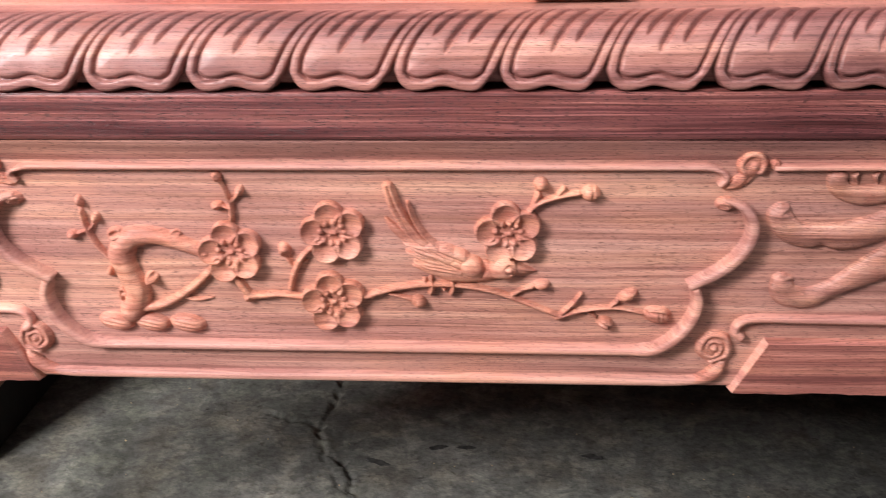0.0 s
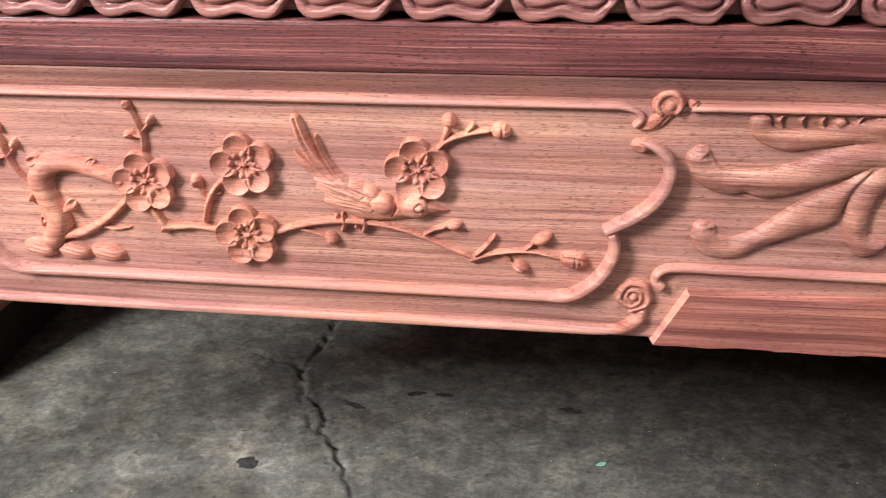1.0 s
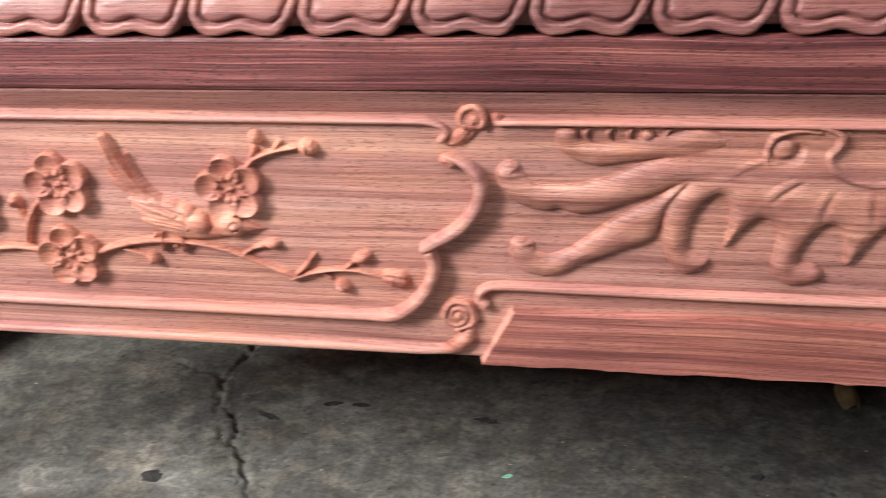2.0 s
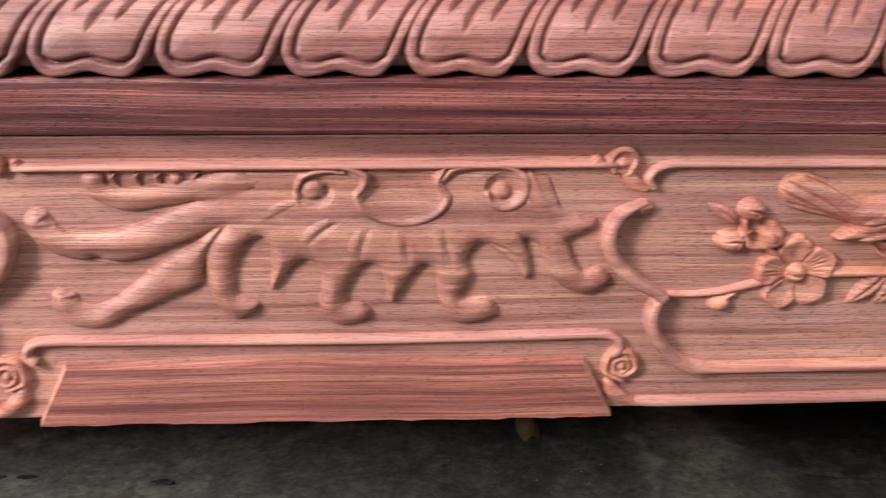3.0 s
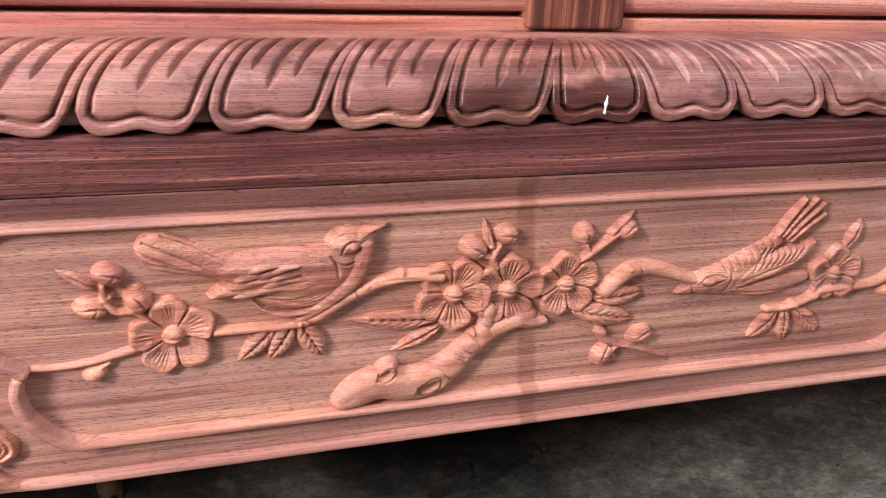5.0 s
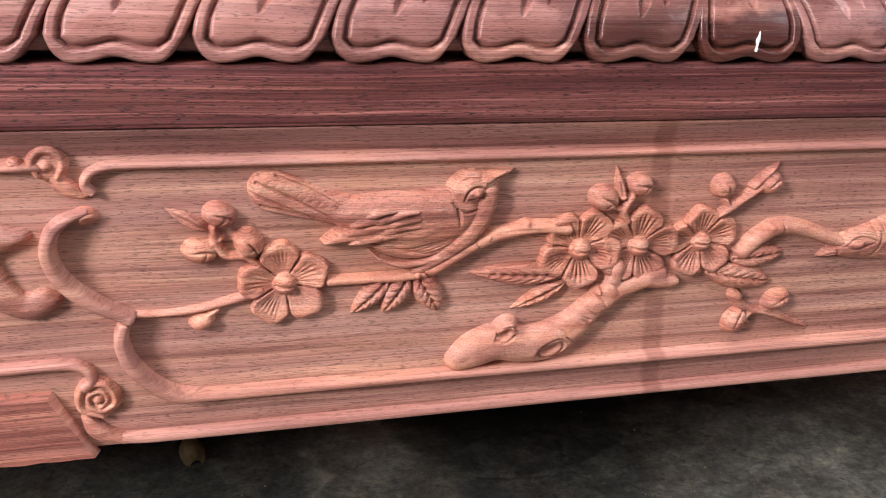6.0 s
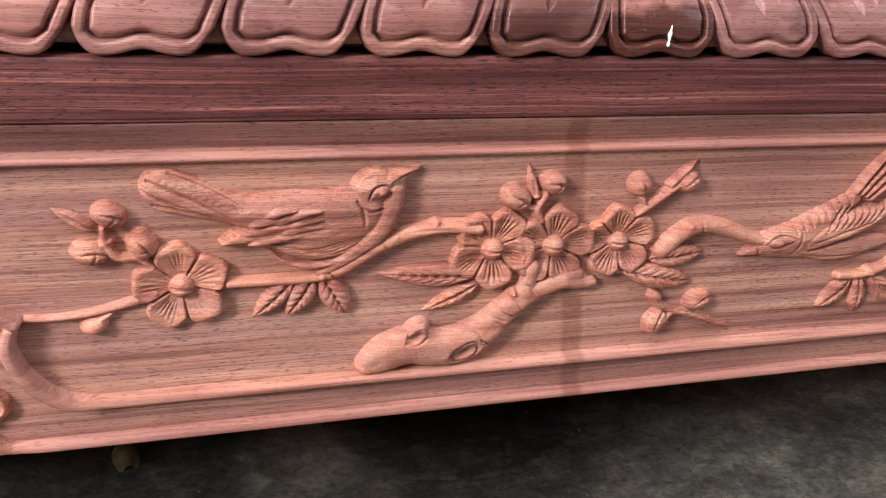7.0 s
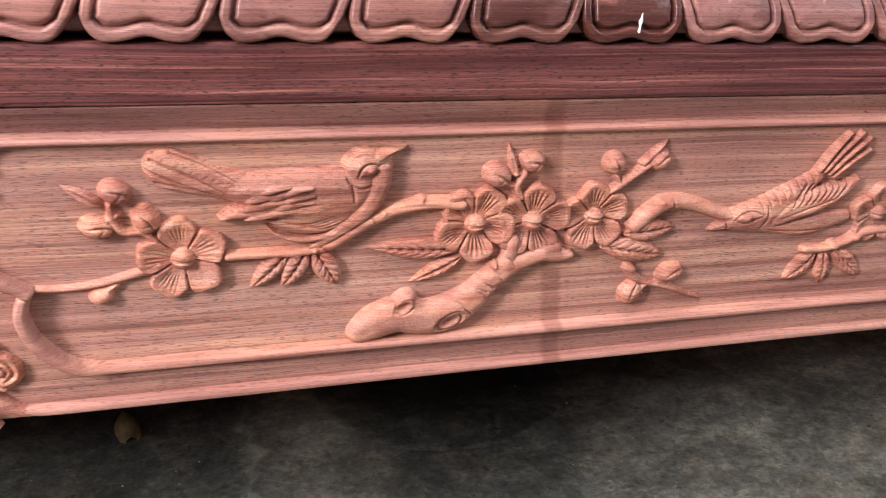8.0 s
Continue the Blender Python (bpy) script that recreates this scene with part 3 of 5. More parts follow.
def lay_floor():
    X, Y = np.meshgrid(stretched(-0.80, 1.30, 0.0024, 400), stretched(0.07, 0.53, 0.0024, 400))
    inside = (np.abs(X - 0.2) < 1.3) & (np.abs(Y - 0.28) < 0.5)
    Z = 0.0016 * np.sin(X * 9 + Y * 5) * np.sin(Y * 11 - X * 4) * inside

    def crack(pts, w, depth, shake, seed):
        rng = random.Random(seed)
        run = spline([(p, q, w) for p, q in pts], 7)
        for row in run[1:-1]:
            row[0] += rng.uniform(-shake, shake)
            row[1] += rng.uniform(-shake, shake) * 0.6
            row[2] = w * rng.choice((0.35, 0.6, 0.9, 1.25))
        d, ww, s = near(X, Y, run)
        return -depth * np.exp(-(d / ww) ** 2) * np.clip(ww / w, 0.3, 1.2)
    Z = Z + crack([(-0.318, 0.50), (-0.321, 0.46), (-0.322, 0.425), (-0.330, 0.376), (-0.317, 0.322), (-0.291, 0.297), (-0.277, 0.257), (-0.258, 0.232), (-0.235, 0.18), (-0.20, 0.10)], 0.0032, 0.0042, 0.0036, 3)
    Z = Z + crack([(-0.330, 0.345), (-0.312, 0.297), (-0.292, 0.265), (-0.268, 0.223), (-0.251, 0.199)], 0.0028, 0.0026, 0.0030, 9)
    Z = Z + crack([(-0.392, 0.396), (-0.372, 0.386), (-0.350, 0.380), (-0.330, 0.372)], 0.0042, 0.0030, 0.0030, 5)
    Z = Z + crack([(0.742, 0.36), (0.735, 0.33), (0.708, 0.274), (0.673, 0.22), (0.64, 0.15)], 0.0025, 0.0016, 0.001, 6)
    Z = Z + crack([(0.870, 0.435), (0.862, 0.421), (0.818, 0.364), (0.755, 0.317), (0.692, 0.308), (0.64, 0.315)], 0.0026, 0.0018, 0.0004, 7)
    # the slab on one side of the long crack lies a little lower
    edge = np.interp(Y, [0.06, 0.18, 0.232, 0.257, 0.297, 0.376, 0.425, 0.47], [-0.18, -0.235, -0.258, -0.277, -0.291, -0.330, -0.322, -0.320])
    Z = Z - 0.0022 * inside * (np.tanh((X - edge) / 0.004) + 1) / 2 * np.exp(-np.clip(X - edge, 0, None) / 0.05)
    # a worn patch whose broken lip stands a little higher than the floor beside it
    lip = 0.478 + 0.006 * np.sin(Y * 60) + 0.004 * np.sin(Y * 170 + 1)
    Z = Z + 0.006 * inside * (np.tanh((X - lip) / 0.004) + 1) / 2 * np.exp(-np.clip(X - lip, 0, None) / 0.11)
    verts = np.stack([X.ravel(), Y.ravel(), Z.ravel()], 1)
    r, c = X.shape
    i = np.arange(r * c).reshape(r, c)
    quads = np.stack([i[:-1, :-1], i[:-1, 1:], i[1:, 1:], i[1:, :-1]], -1).reshape(-1, 4)
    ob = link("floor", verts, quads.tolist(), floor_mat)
    tagged(ob, "grey worn concrete yard floor with a jagged crack", "floor", kind="structure")


lay_floor()


def wall_of(name, boxes, label):
    """A plain wall built of the blocks that its openings leave."""
    verts, faces = [], []
    for x0, x1, y0, y1, z0, z1 in boxes:
        k = len(verts)
        verts += [(x, y, z) for x in (x0, x1) for y in (y0, y1) for z in (z0, z1)]
        faces += [tuple(k + i for i in f) for f in ((0, 1, 3, 2), (4, 6, 7, 5), (0, 4, 5, 1), (2, 3, 7, 6), (0, 2, 6, 4), (1, 5, 7, 3))]
    ob = link(name, verts, faces, plaster, smooth=False)
    return tagged(ob, label, "wall", kind="structure")


wall_of("wall_north", [(-3.4, 2.5, 0.70, 0.90, -0.03, 2.3)], "plain grey plastered wall behind the cabinet")
# unseen walls and roof, added to keep open sky off the cabinet
wall_of("wall_south", [(-3.4, -2.23, -1.55, -1.35, -0.03, 2.3), (-1.27, 2.5, -1.55, -1.35, -0.03, 2.3), (-2.23, -1.27, -1.55, -1.35, -0.03, 1.14), (-2.23, -1.27, -1.55, -1.35, 2.10, 2.3)], "unseen plain grey plastered wall with a tall window opening")
wall_of("wall_west", [(-3.4, -3.2, -1.35, 0.70, -0.03, 2.3)], "plain grey plastered wall")
wall_of("wall_east", [(2.3, 2.5, -1.35, -1.22, -0.03, 2.3), (2.3, 2.5, -0.28, 0.70, -0.03, 2.3), (2.3, 2.5, -1.22, -0.28, 2.12, 2.3), (2.3, 2.5, -1.22, -0.28, -0.03, 1.18)], "unseen plain grey plastered wall with a window opening")
wall_of("ceiling", [(-3.4, -1.45, -1.55, 0.9, 2.3, 2.42), (1.05, 2.5, -1.55, 0.9, 2.3, 2.42), (-1.45, 1.05, -1.55, -1.26, 2.3, 2.42), (-1.45, 1.05, -0.06, 0.9, 2.3, 2.42)], "unseen plain grey roof slab with a wide opening")

# ---- the cabinet ----
LEFT, RIGHT = -0.70, 2.01
cabinet = new("carved_cabinet")
tagged(cabinet, "unfinished reddish rosewood cabinet with deeply carved apron and lotus moulding", "cabinet")



def hang(bm):
    """Let a long member follow the hanging top edge."""
    for x in (-0.42, -0.15, 0.15, 0.30):
        bmesh.ops.bisect_plane(bm, geom=list(bm.verts) + list(bm.edges) + list(bm.faces), plane_co=(x, 0, 0), plane_no=(1, 0, 0))
    for v in bm.verts:
        v.co.z -= float(sag(v.co.x * 1000)) / 1000
    return bm


board = box_bm(LEFT + 0.01, RIGHT - 0.01, 0.0, 0.032, 0.2895, 0.4561, 0.0012)
for x in (-0.42, -0.15, 0.15, 0.20, 0.25, 0.30, 0.37, 0.52, 0.82, 1.30):
    bmesh.ops.bisect_plane(board, geom=list(board.verts) + list(board.edges) + list(board.faces), plane_co=(x, 0, 0), plane_no=(1, 0, 0))
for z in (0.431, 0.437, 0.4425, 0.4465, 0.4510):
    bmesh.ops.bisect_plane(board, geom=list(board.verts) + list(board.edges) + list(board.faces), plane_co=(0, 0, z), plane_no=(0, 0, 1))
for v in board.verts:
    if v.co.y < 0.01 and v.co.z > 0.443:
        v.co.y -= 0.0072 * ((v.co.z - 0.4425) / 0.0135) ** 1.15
for v in board.verts:
    v.co.z = float(taper(v.co.x * 1000, v.co.z * 1000)) / 1000
apron = part("apron", board, carved, cabinet, "pale pinkish carved rosewood apron board")
# upper band of the same board, with the rail's shade in its colour
apron.data.materials.append(cove_shade_wood)
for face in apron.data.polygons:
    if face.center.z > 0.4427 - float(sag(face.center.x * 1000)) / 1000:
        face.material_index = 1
part("rail", hang(box_bm(LEFT, RIGHT, -0.0085, 0.034, 0.4563, 0.4850, 0.0026)), dark_wood, cabinet, "dark purplish-brown straight-grained rail")
part("spacer", hang(box_bm(LEFT + 0.012, RIGHT - 0.012, 0.014, 0.05, 0.4851, 0.4882, 0.0)), dark_wood, cabinet)
part("side_panel", box_bm(LEFT + 0.000, LEFT + 0.020, 0.280, 0.60, 0.0662, 0.4825, 0.001), carved, cabinet, "pale rosewood side panel")
# black strip fills the height between floor and side panel
part("black_foot_strip", box_bm(LEFT + 0.001, LEFT + 0.018, 0.280, 0.60, 0.0, 0.0660, 0.001), black_board, cabinet, "black strip on the floor below the side panel")
part("side_panel", box_bm(RIGHT - 0.022, RIGHT, 0.034, 0.60, 0.0, 0.4825, 0.001), black_board, cabinet, "black side panel reaching to the floor")
part("bottom_board", box_bm(LEFT + 0.03, RIGHT - 0.03, 0.036, 0.60, 0.462, 0.482, 0.0), dark_wood, cabinet)
part("back_panel", box_bm(LEFT + 0.024, RIGHT - 0.024, 0.602, 0.622, 0.012, 0.90, 0.0), dark_wood, cabinet)

# moulding: a quarter round whose face carries the lotus petals
RY, RZ, BY, BZ = 0.034, 0.0345, 0.0285, 0.4895


def round_point(a, inset=0.0):
    """A point of the quarter round and its outward direction, a from 0 (low edge) to 1 (top edge)."""
    t = a * math.pi / 2
    p = Vector((0, BY - (RY - inset) * math.cos(t), BZ + (RZ - inset) * math.sin(t)))
    n = Vector((0, -math.cos(t) / RY, math.sin(t) / RZ)).normalized()
    return p, n


def moulding_body():
    verts, faces, k = [], [], 16
    for x in (LEFT - 0.002, RIGHT + 0.002):
        verts.append((x, 0.012, BZ - 0.0006))
        for i in range(k + 1):
            p, n = round_point(i / k, 0.0028)
            verts.append((x, p.y, p.z))
        verts += [(x, BY + 0.0005, BZ + RZ - 0.0004), (x, 0.11, BZ + RZ), (x, 0.11, BZ - 0.0032)]
    m = k + 5
    for i in range(m):
        j = (i + 1) % m
        faces.append((i, j, m + j, m + i))
    faces += [tuple(range(m))[::-1], tuple(range(m, 2 * m))]
    ob = link("moulding", verts, faces, petal_wood, cabinet, "rounded moulding carved with a row of lotus petals", smooth=False)
    bm = bmesh.new()
    bm.from_mesh(ob.data)
    bmesh.ops.recalc_face_normals(bm, faces=bm.faces)
    hang(bm)
    bm.to_mesh(ob.data)
    bm.free()
    return ob


moulding = moulding_body()
PITCH, MIDDLE = 58.8, 655.6
LONG = 54.0


def petal_mesh(lean, centre=False, mat=None):
    """One lotus petal, leaning as it rises; grown on the quarter round about x = 0."""
    half = PITCH / 2 + 0.6
    ps, rows = np.linspace(-1.06, 1.06, 116), np.linspace(-0.13, 1.0, 84)
    P, A = np.meshgrid(ps, rows)
    L = A * LONG
    edge = 2.6 * np.exp(-(P / 0.27) ** 2) + 13.5 * np.clip((np.abs(P) - 0.50) / 0.5, 0, None) ** 2.4
    low = (L - edge + 4.8) / np.sqrt(1 + (0.45 * np.clip(np.abs(P) - 0.5, 0, 1) * 2.6) ** 2)
    side = (1 - np.abs(P)) * half
    s = np.minimum(low, side)
    s = s - 1.2 * np.exp(-((low - side) / 5.0) ** 2)
    fade = np.clip((1.0 - A) / 0.75, 0, 1) ** 0.8
    crest = 0.6 + 4.4 * fade
    H = np.sqrt(np.clip(1 - (1 - np.clip(s / 2.3, 0, 1)) ** 2, 0, 1)) * (crest + 3.0) - 3.0
    H = np.where(s <= 0, 2.2 * s - 3.0, H)
    # a narrow line cut inside the rim, then the softly swelling field
    H = H - 4.2 * np.exp(-(np.abs(s - 7.0) / 1.0) ** 2.2) * (0.7 + 0.3 * fade) - 0.4 * np.clip((s - 7.0) / 1.0, 0, 1) * fade
    H = H + 1.5 * np.clip((s - 7.5) / 13, 0, 1) ** 0.7 * fade
    # teardrop gouges running up and over the top
    marks = ((-0.46, 0.44, 0.85), (-0.09, 0.27, 1.0), (0.28, 0.36, 0.85)) if not centre else ((-0.46, 0.40, 1.0), (-0.20, 0.50, 0.8), (0.06, 0.34, 1.2), (0.32, 0.50, 0.8), (0.52, 0.44, 1.0))
    for c, start, big in marks:
        c2 = c * (1 - 0.5 * np.clip(A - start, 0, 1)) if centre else c
        past = np.clip((A - start) / 0.10, 0, 1)
        wide = big * (0.55 + 1.35 * past - 0.3 * np.clip((A - start - 0.2) / 0.4, 0, 1))
        H = H - 3.3 * past ** 0.6 * np.exp(-(np.abs((P - c2) * half) / wide) ** 2.0) * np.clip((s - 3) / 2, 0, 1)
    H = np.maximum(H, -4.4)
    shear = lean * np.clip(A, 0, 1) ** 1.55
    narrow = 1 - (0.55 * np.clip(A, 0, 1) ** 1.8 if centre else 0)
    verts = []
    for i, a in enumerate(rows):
        p, n = round_point(a)
        for j in range(len(ps)):
            h = H[i, j] / 1000
            verts.append((P[i, j] * half * (narrow[i, j] if centre else 1) / 1000 + shear[i, j] / 1000, p.y + n.y * h, p.z + n.z * h))
    c = len(ps)
    faces = []
    for i in range(len(rows) - 1):
        for j in range(c - 1):
            k = i * c + j
            if max(s[i, j], s[i + 1, j], s[i, j + 1], s[i + 1, j + 1]) > -0.4:
                faces.append((k, k + 1, k + c + 1, k + c))
    me = bpy.data.meshes.new("lotus_petal")
    me.from_pydata(verts, [], faces)
    me.materials.append(mat or petal_wood)
    me.polygons.foreach_set("use_smooth", [True] * len(me.polygons))
    me.update()
    return me


leaning = {k: petal_mesh(k) for k in (31.0, 29.0, 26.0, -20.0, -26.0, -30.0)}
leaning[0] = petal_mesh(0.0, True, varnished_wood)
varnished = petal_mesh(26.0, False, part_varnished_wood)
for k in range(-22, 23):
    away = abs(k)
    amount = 0 if k == 0 else (31.0, 26.0, 29.0)[away] if -3 < k < 0 else 31.0 if k < 0 else -(30.0, 20.0, 26.0)[away] if k < 3 else -30.0
    petal = new("lotus_petal", varnished if k == -1 else leaning[amount])
    petal.parent = moulding
    petal.location = ((MIDDLE + k * PITCH) / 1000, 0, -float(sag(MIDDLE + k * PITCH)) / 1000)

# a run of white paint on the middle petal
drip = bmesh.new()
for a, w, off in ((0.022, 0.0004, 0.0), (0.036, 0.0010, 0.0), (0.052, 0.0004, 0.0001), (0.078, 0.0003, 0.0004), (0.098, 0.0010, 0.0005), (0.118, 0.0012, 0.0007), (0.140, 0.0006, 0.0009), (0.18, 0.0002, 0.0012)):
    p, n = round_point(a)
    at = p + n * 0.0049
    ring = [drip.verts.new((0.6585 + off + w * math.cos(q), at.y + n.y * 0.0012 * max(math.sin(q), -0.6), at.z + n.z * 0.0012 * max(math.sin(q), -0.6))) for q in np.linspace(0, 2 * math.pi, 9)[:-1]]
    if len(drip.verts) > 8:
        old = [v for v in drip.verts][-16:-8]
        for i in range(8):
            drip.faces.new((old[i], old[(i + 1) % 8], ring[(i + 1) % 8], ring[i]))
part("paint_drip", drip, white_paint, moulding, "glossy white paint drip", smooth=True)

# upper body standing on the ledge
LEDGE = BZ + RZ
part("plinth", hang(box_bm(LEFT + 0.05, RIGHT - 0.05, 0.062, 0.60, LEDGE - 0.002, LEDGE + 0.0072, 0.0012)), red_wood, cabinet, "glossy red lower rail of the cabinet body")
part("fillet", hang(box_bm(LEFT + 0.05, RIGHT - 0.05, 0.076, 0.60, LEDGE + 0.0074, LEDGE + 0.0100, 0.0)), red_wood, cabinet)
part("plinth_bead", hang(box_bm(LEFT + 0.05, RIGHT - 0.05, 0.0600, 0.60, LEDGE + 0.0102, LEDGE + 0.0215, 0.005, 5)), red_wood, cabinet)
part("body_panel", hang(box_bm(LEFT + 0.05, RIGHT - 0.05, 0.0765, 0.60, LEDGE + 0.0217, 0.86, 0.0)), red_wood, cabinet, "plain red rosewood body panel")
for x0, x1 in ((-0.873, -0.811), (-0.117, -0.057), (0.637, 0.699), (1.393, 1.455)):
    if x0 > LEFT:
        part("post", hang(box_bm(x0, x1, 0.0545, 0.0735, LEDGE + 0.0012, 0.86, 0.003, 3)), post_wood, cabinet, "red and black striped rosewood post")

# sawn blocks left at the foot of the mask sections
TOPV, BOTV, FIELD = 438.5, 316.0, 339.0


def sawn_block(u0, u1):
    bm = bmesh.new()
    lo, hi, sl, y = 0.2885, 0.3235, 0.0185, -0.0060
    if u0 > 0.9:
        lo, hi = lo + 0.007, hi + 0.0056
    r = 0.0019
    rng = random.Random(4)
    xs = np.linspace(u0, u1, 40)
    ring_f = [(x, lo + rng.uniform(-0.0009, 0.0006)) for x in xs] + [(u1 - sl, hi), (u0 + sl, hi)]
    ring_b = [(x - (r if i == 0 else -r if i == 39 else 0), lo) for i, x in enumerate(xs)] + [(u1 - sl + r, hi + 0.0022), (u0 + sl - r, hi + 0.0022)]
    front = [bm.verts.new((x, y, z)) for x, z in ring_f]
    back = [bm.verts.new((x, 0.001, z)) for x, z in ring_b]
    bm.faces.new(front)
    m = len(front)
    for i in range(m):
        j = (i + 1) % m
        face = bm.faces.new((front[i], back[i], back[j], front[j]))
        face.material_index = 1 if i >= 39 and i != 40 else 0
    ob = part("sawn_block", bm, strip_wood, apron, "flat reddish sawn block with straight grain")
    ob.data.materials.append(smooth_cut)
    return ob


# ---- carved frames ----
def panel_frame(c0, c1):
    """The bead round one picture panel, between its two cusps (millimetres)."""
    def corner(c, d, pts):
        return [(c + d * a, v, w) for a, v, w in pts]
    high = [(15, 417.5, 1.3), (24, 414.5, 2.6), (31.5, 408, 3.6), (34, 397, 3.9), (29, 384, 3.9), (18, 373, 3.8), (0, 362, 3.2)]
    low = [(4, 361, 3.2), (6.5, 351, 3.8), (3, 338, 3.9), (-6, 326, 3.8), (-17, 318.5, 3.6), (-28, 316.2, 3.4), (-36, BOTV, 3.4)]
    hook = [(-4, TOPV, 2.3), (6, TOPV - 0.4, 2.4), (13, 435, 2.4), (15.5, 430, 2.5), (12, 425.5, 2.2)]
    for c, d in ((c0, -1), (c1, 1)):
        bead("bead", corner(c, d, high), 7.6, apron, shaded_end_cut, steep=True)
        bead("bead", corner(c, d, low[:5] + [(-28, 316.1, 2.6), (-46, BOTV, 1.0)]), 7.6, apron, shaded_end_cut, steep=True)
    mid = (c0 + c1) / 2
    bead("bead", corner(c0, -1, hook[::-1]) + [(c0 + 40, TOPV, 2.3), (mid, TOPV, 2.3), (c1 - 40, TOPV, 2.3)] + corner(c1, 1, hook), 3.8, apron, smooth_cut)
    bead("bead", corner(c0, -1, low[4:]) + [(c0 + 60, BOTV, 3.4), (mid, BOTV, 3.4), (c1 - 60, BOTV, 3.4)] + corner(c1, 1, low[:3:-1]), 5.6, apron, smooth_cut)
    bead("bead", [(c0 - 20, 298.5, 2.6), (c0 - 8, 294.4, 3.3), (c0 + 20, 293.6, 3.6), ((c0 + c1) / 2, 293.6, 3.6), (c1 - 20, 293.6, 3.6), (c1 + 8, 294.4, 3.3), (c1 + 20, 298.5, 2.6)], 3.8, apron, smooth_cut)


def scrolls(c, d):
    """The cloud scroll above and the spiral below, where a picture panel meets a mask section. d: which way the mask section lies."""
    k = Carving(0.7)
    cu, cv = c + d * 30, 440
    k.dome(cu, cv, 7.6, 7.4, 0, 2.6, 0.6)
    k.ridge([(cu - d * 4, cv - 6, 1.3), (cu - d * 6.8, cv, 1.6), (cu - d * 4, cv + 5.6, 1.7), (cu + d * 2, cv + 6.4, 1.7), (cu + d * 6.4, cv + 1, 1.6), (cu + d * 4, cv - 5, 1.4)], 1.6, base=2.2)
    k.dome(cu + d * 0.5, cv - 0.5, 2.9, 2.7, 0, 2.6, base=1.8)
    k.dome(cu + d * 13, cv + 0.2, 3.4, 3.4, 0, 3.8)
    k.cut([(cu + d * 14.5, cv + 1.5), (cu + d * 12.5, cv + 0.5), (cu + d * 13.5, cv - 1)], 0.6, 1.0)
    k.ridge([(cu - d * 1, cv - 7, 3.4), (cu - d * 7, cv - 12, 4.4), (cu - d * 13, cv - 15, 2.6), (cu - d * 17, cv - 13, 1.2)], 2.4, 0.4)
    k.cut([(cu + d * 0, cv - 8), (cu - d * 6, cv - 15), (cu - d * 13, cv - 18)], 0.9, 1.2)
    k.dome(c + d * 17, 414.5, 6.2, 4.6, 0, 4.6)
    k.hollow(c + d * 15, 413, 3.2, 2.2, 0, 1.4)
    k.make("scroll_carving", apron, relief_wood, "small cloud scroll in low relief")
    k = Carving(0.7)
    cu, cv = c + d * 20, 319
    k.dome(cu, cv, 11.4, 10.6, 0, 2.4, 0.7)
    turns = [(cu + d * r * math.cos(a), cv + r * math.sin(a), w) for r, a, w in ((10, -1.7, 1.3), (9.6, -0.5, 1.6), (9.4, 0.8, 1.7), (9.0, 2.0, 1.7), (8.4, 3.3, 1.6), (7.0, 4.4, 1.4), (5.2, 5.4, 1.4), (4.8, 6.8, 1.4), (4.8, 8.2, 1.4), (4.4, 9.4, 1.2), (4.6, 10.8, 1.1))]
    k.ridge(turns, 1.9, base=1.9)
    k.dome(cu, cv, 2.4, 2.3, 0, 2.4, base=2.2)
    k.ridge([(cu + d * 6, cv - 11, 3.2), (cu + d * 3, cv - 17, 5.0), (cu - d * 3, cv - 22, 4.6), (cu - d * 11, cv - 25, 3.3)], 4.6)
    k.hollow(cu - d * 6, cv - 15, 4.6, 3.2, 30 * d, 2.6)
    k.make("scroll_carving", apron, relief_wood, "tight spiral scroll in low relief")


def mask_frame(u0, u1):
    """Beads along the top and foot of a mask section, with their turned-down ends."""
    bead("bead", [(u0 + 10, TOPV, 2.2), ((u0 + u1) / 2, TOPV, 2.2), (u1 - 10, TOPV, 2.2)], 3.8, apron, smooth_cut)
    left = [(u0 + 4, 326, 3.6), (u0 + 0, 330, 3.0), (u0 + 2, 336, 2.9), (u0 + 10, FIELD, 2.9)]
    right = [(u1 + u0 - a, v, w) for a, v, w in left[::-1]]
    bead("bead", left + [(u0 + 40, FIELD, 2.9), ((u0 + u1) / 2, FIELD - 0.6, 2.9), (u1 - 40, FIELD, 2.9)] + right, 4.6, apron, smooth_cut)


panel_frame(-413.0, -19.0)
panel_frame(359.0, 909.0)
for c, d in ((-413.0, -1), (-19.0, 1), (359.0, -1), (909.0, 1)):
    scrolls(c, d)
mask_frame(13.0, 337.0)
mask_frame(931.0, 1255.0)
mask_frame(-759.0 + 70, -434.0)
sawn_block(0.0150, 0.3350)
sawn_block(0.9330, 1.2530)
sawn_block(-0.6880, -0.4350)


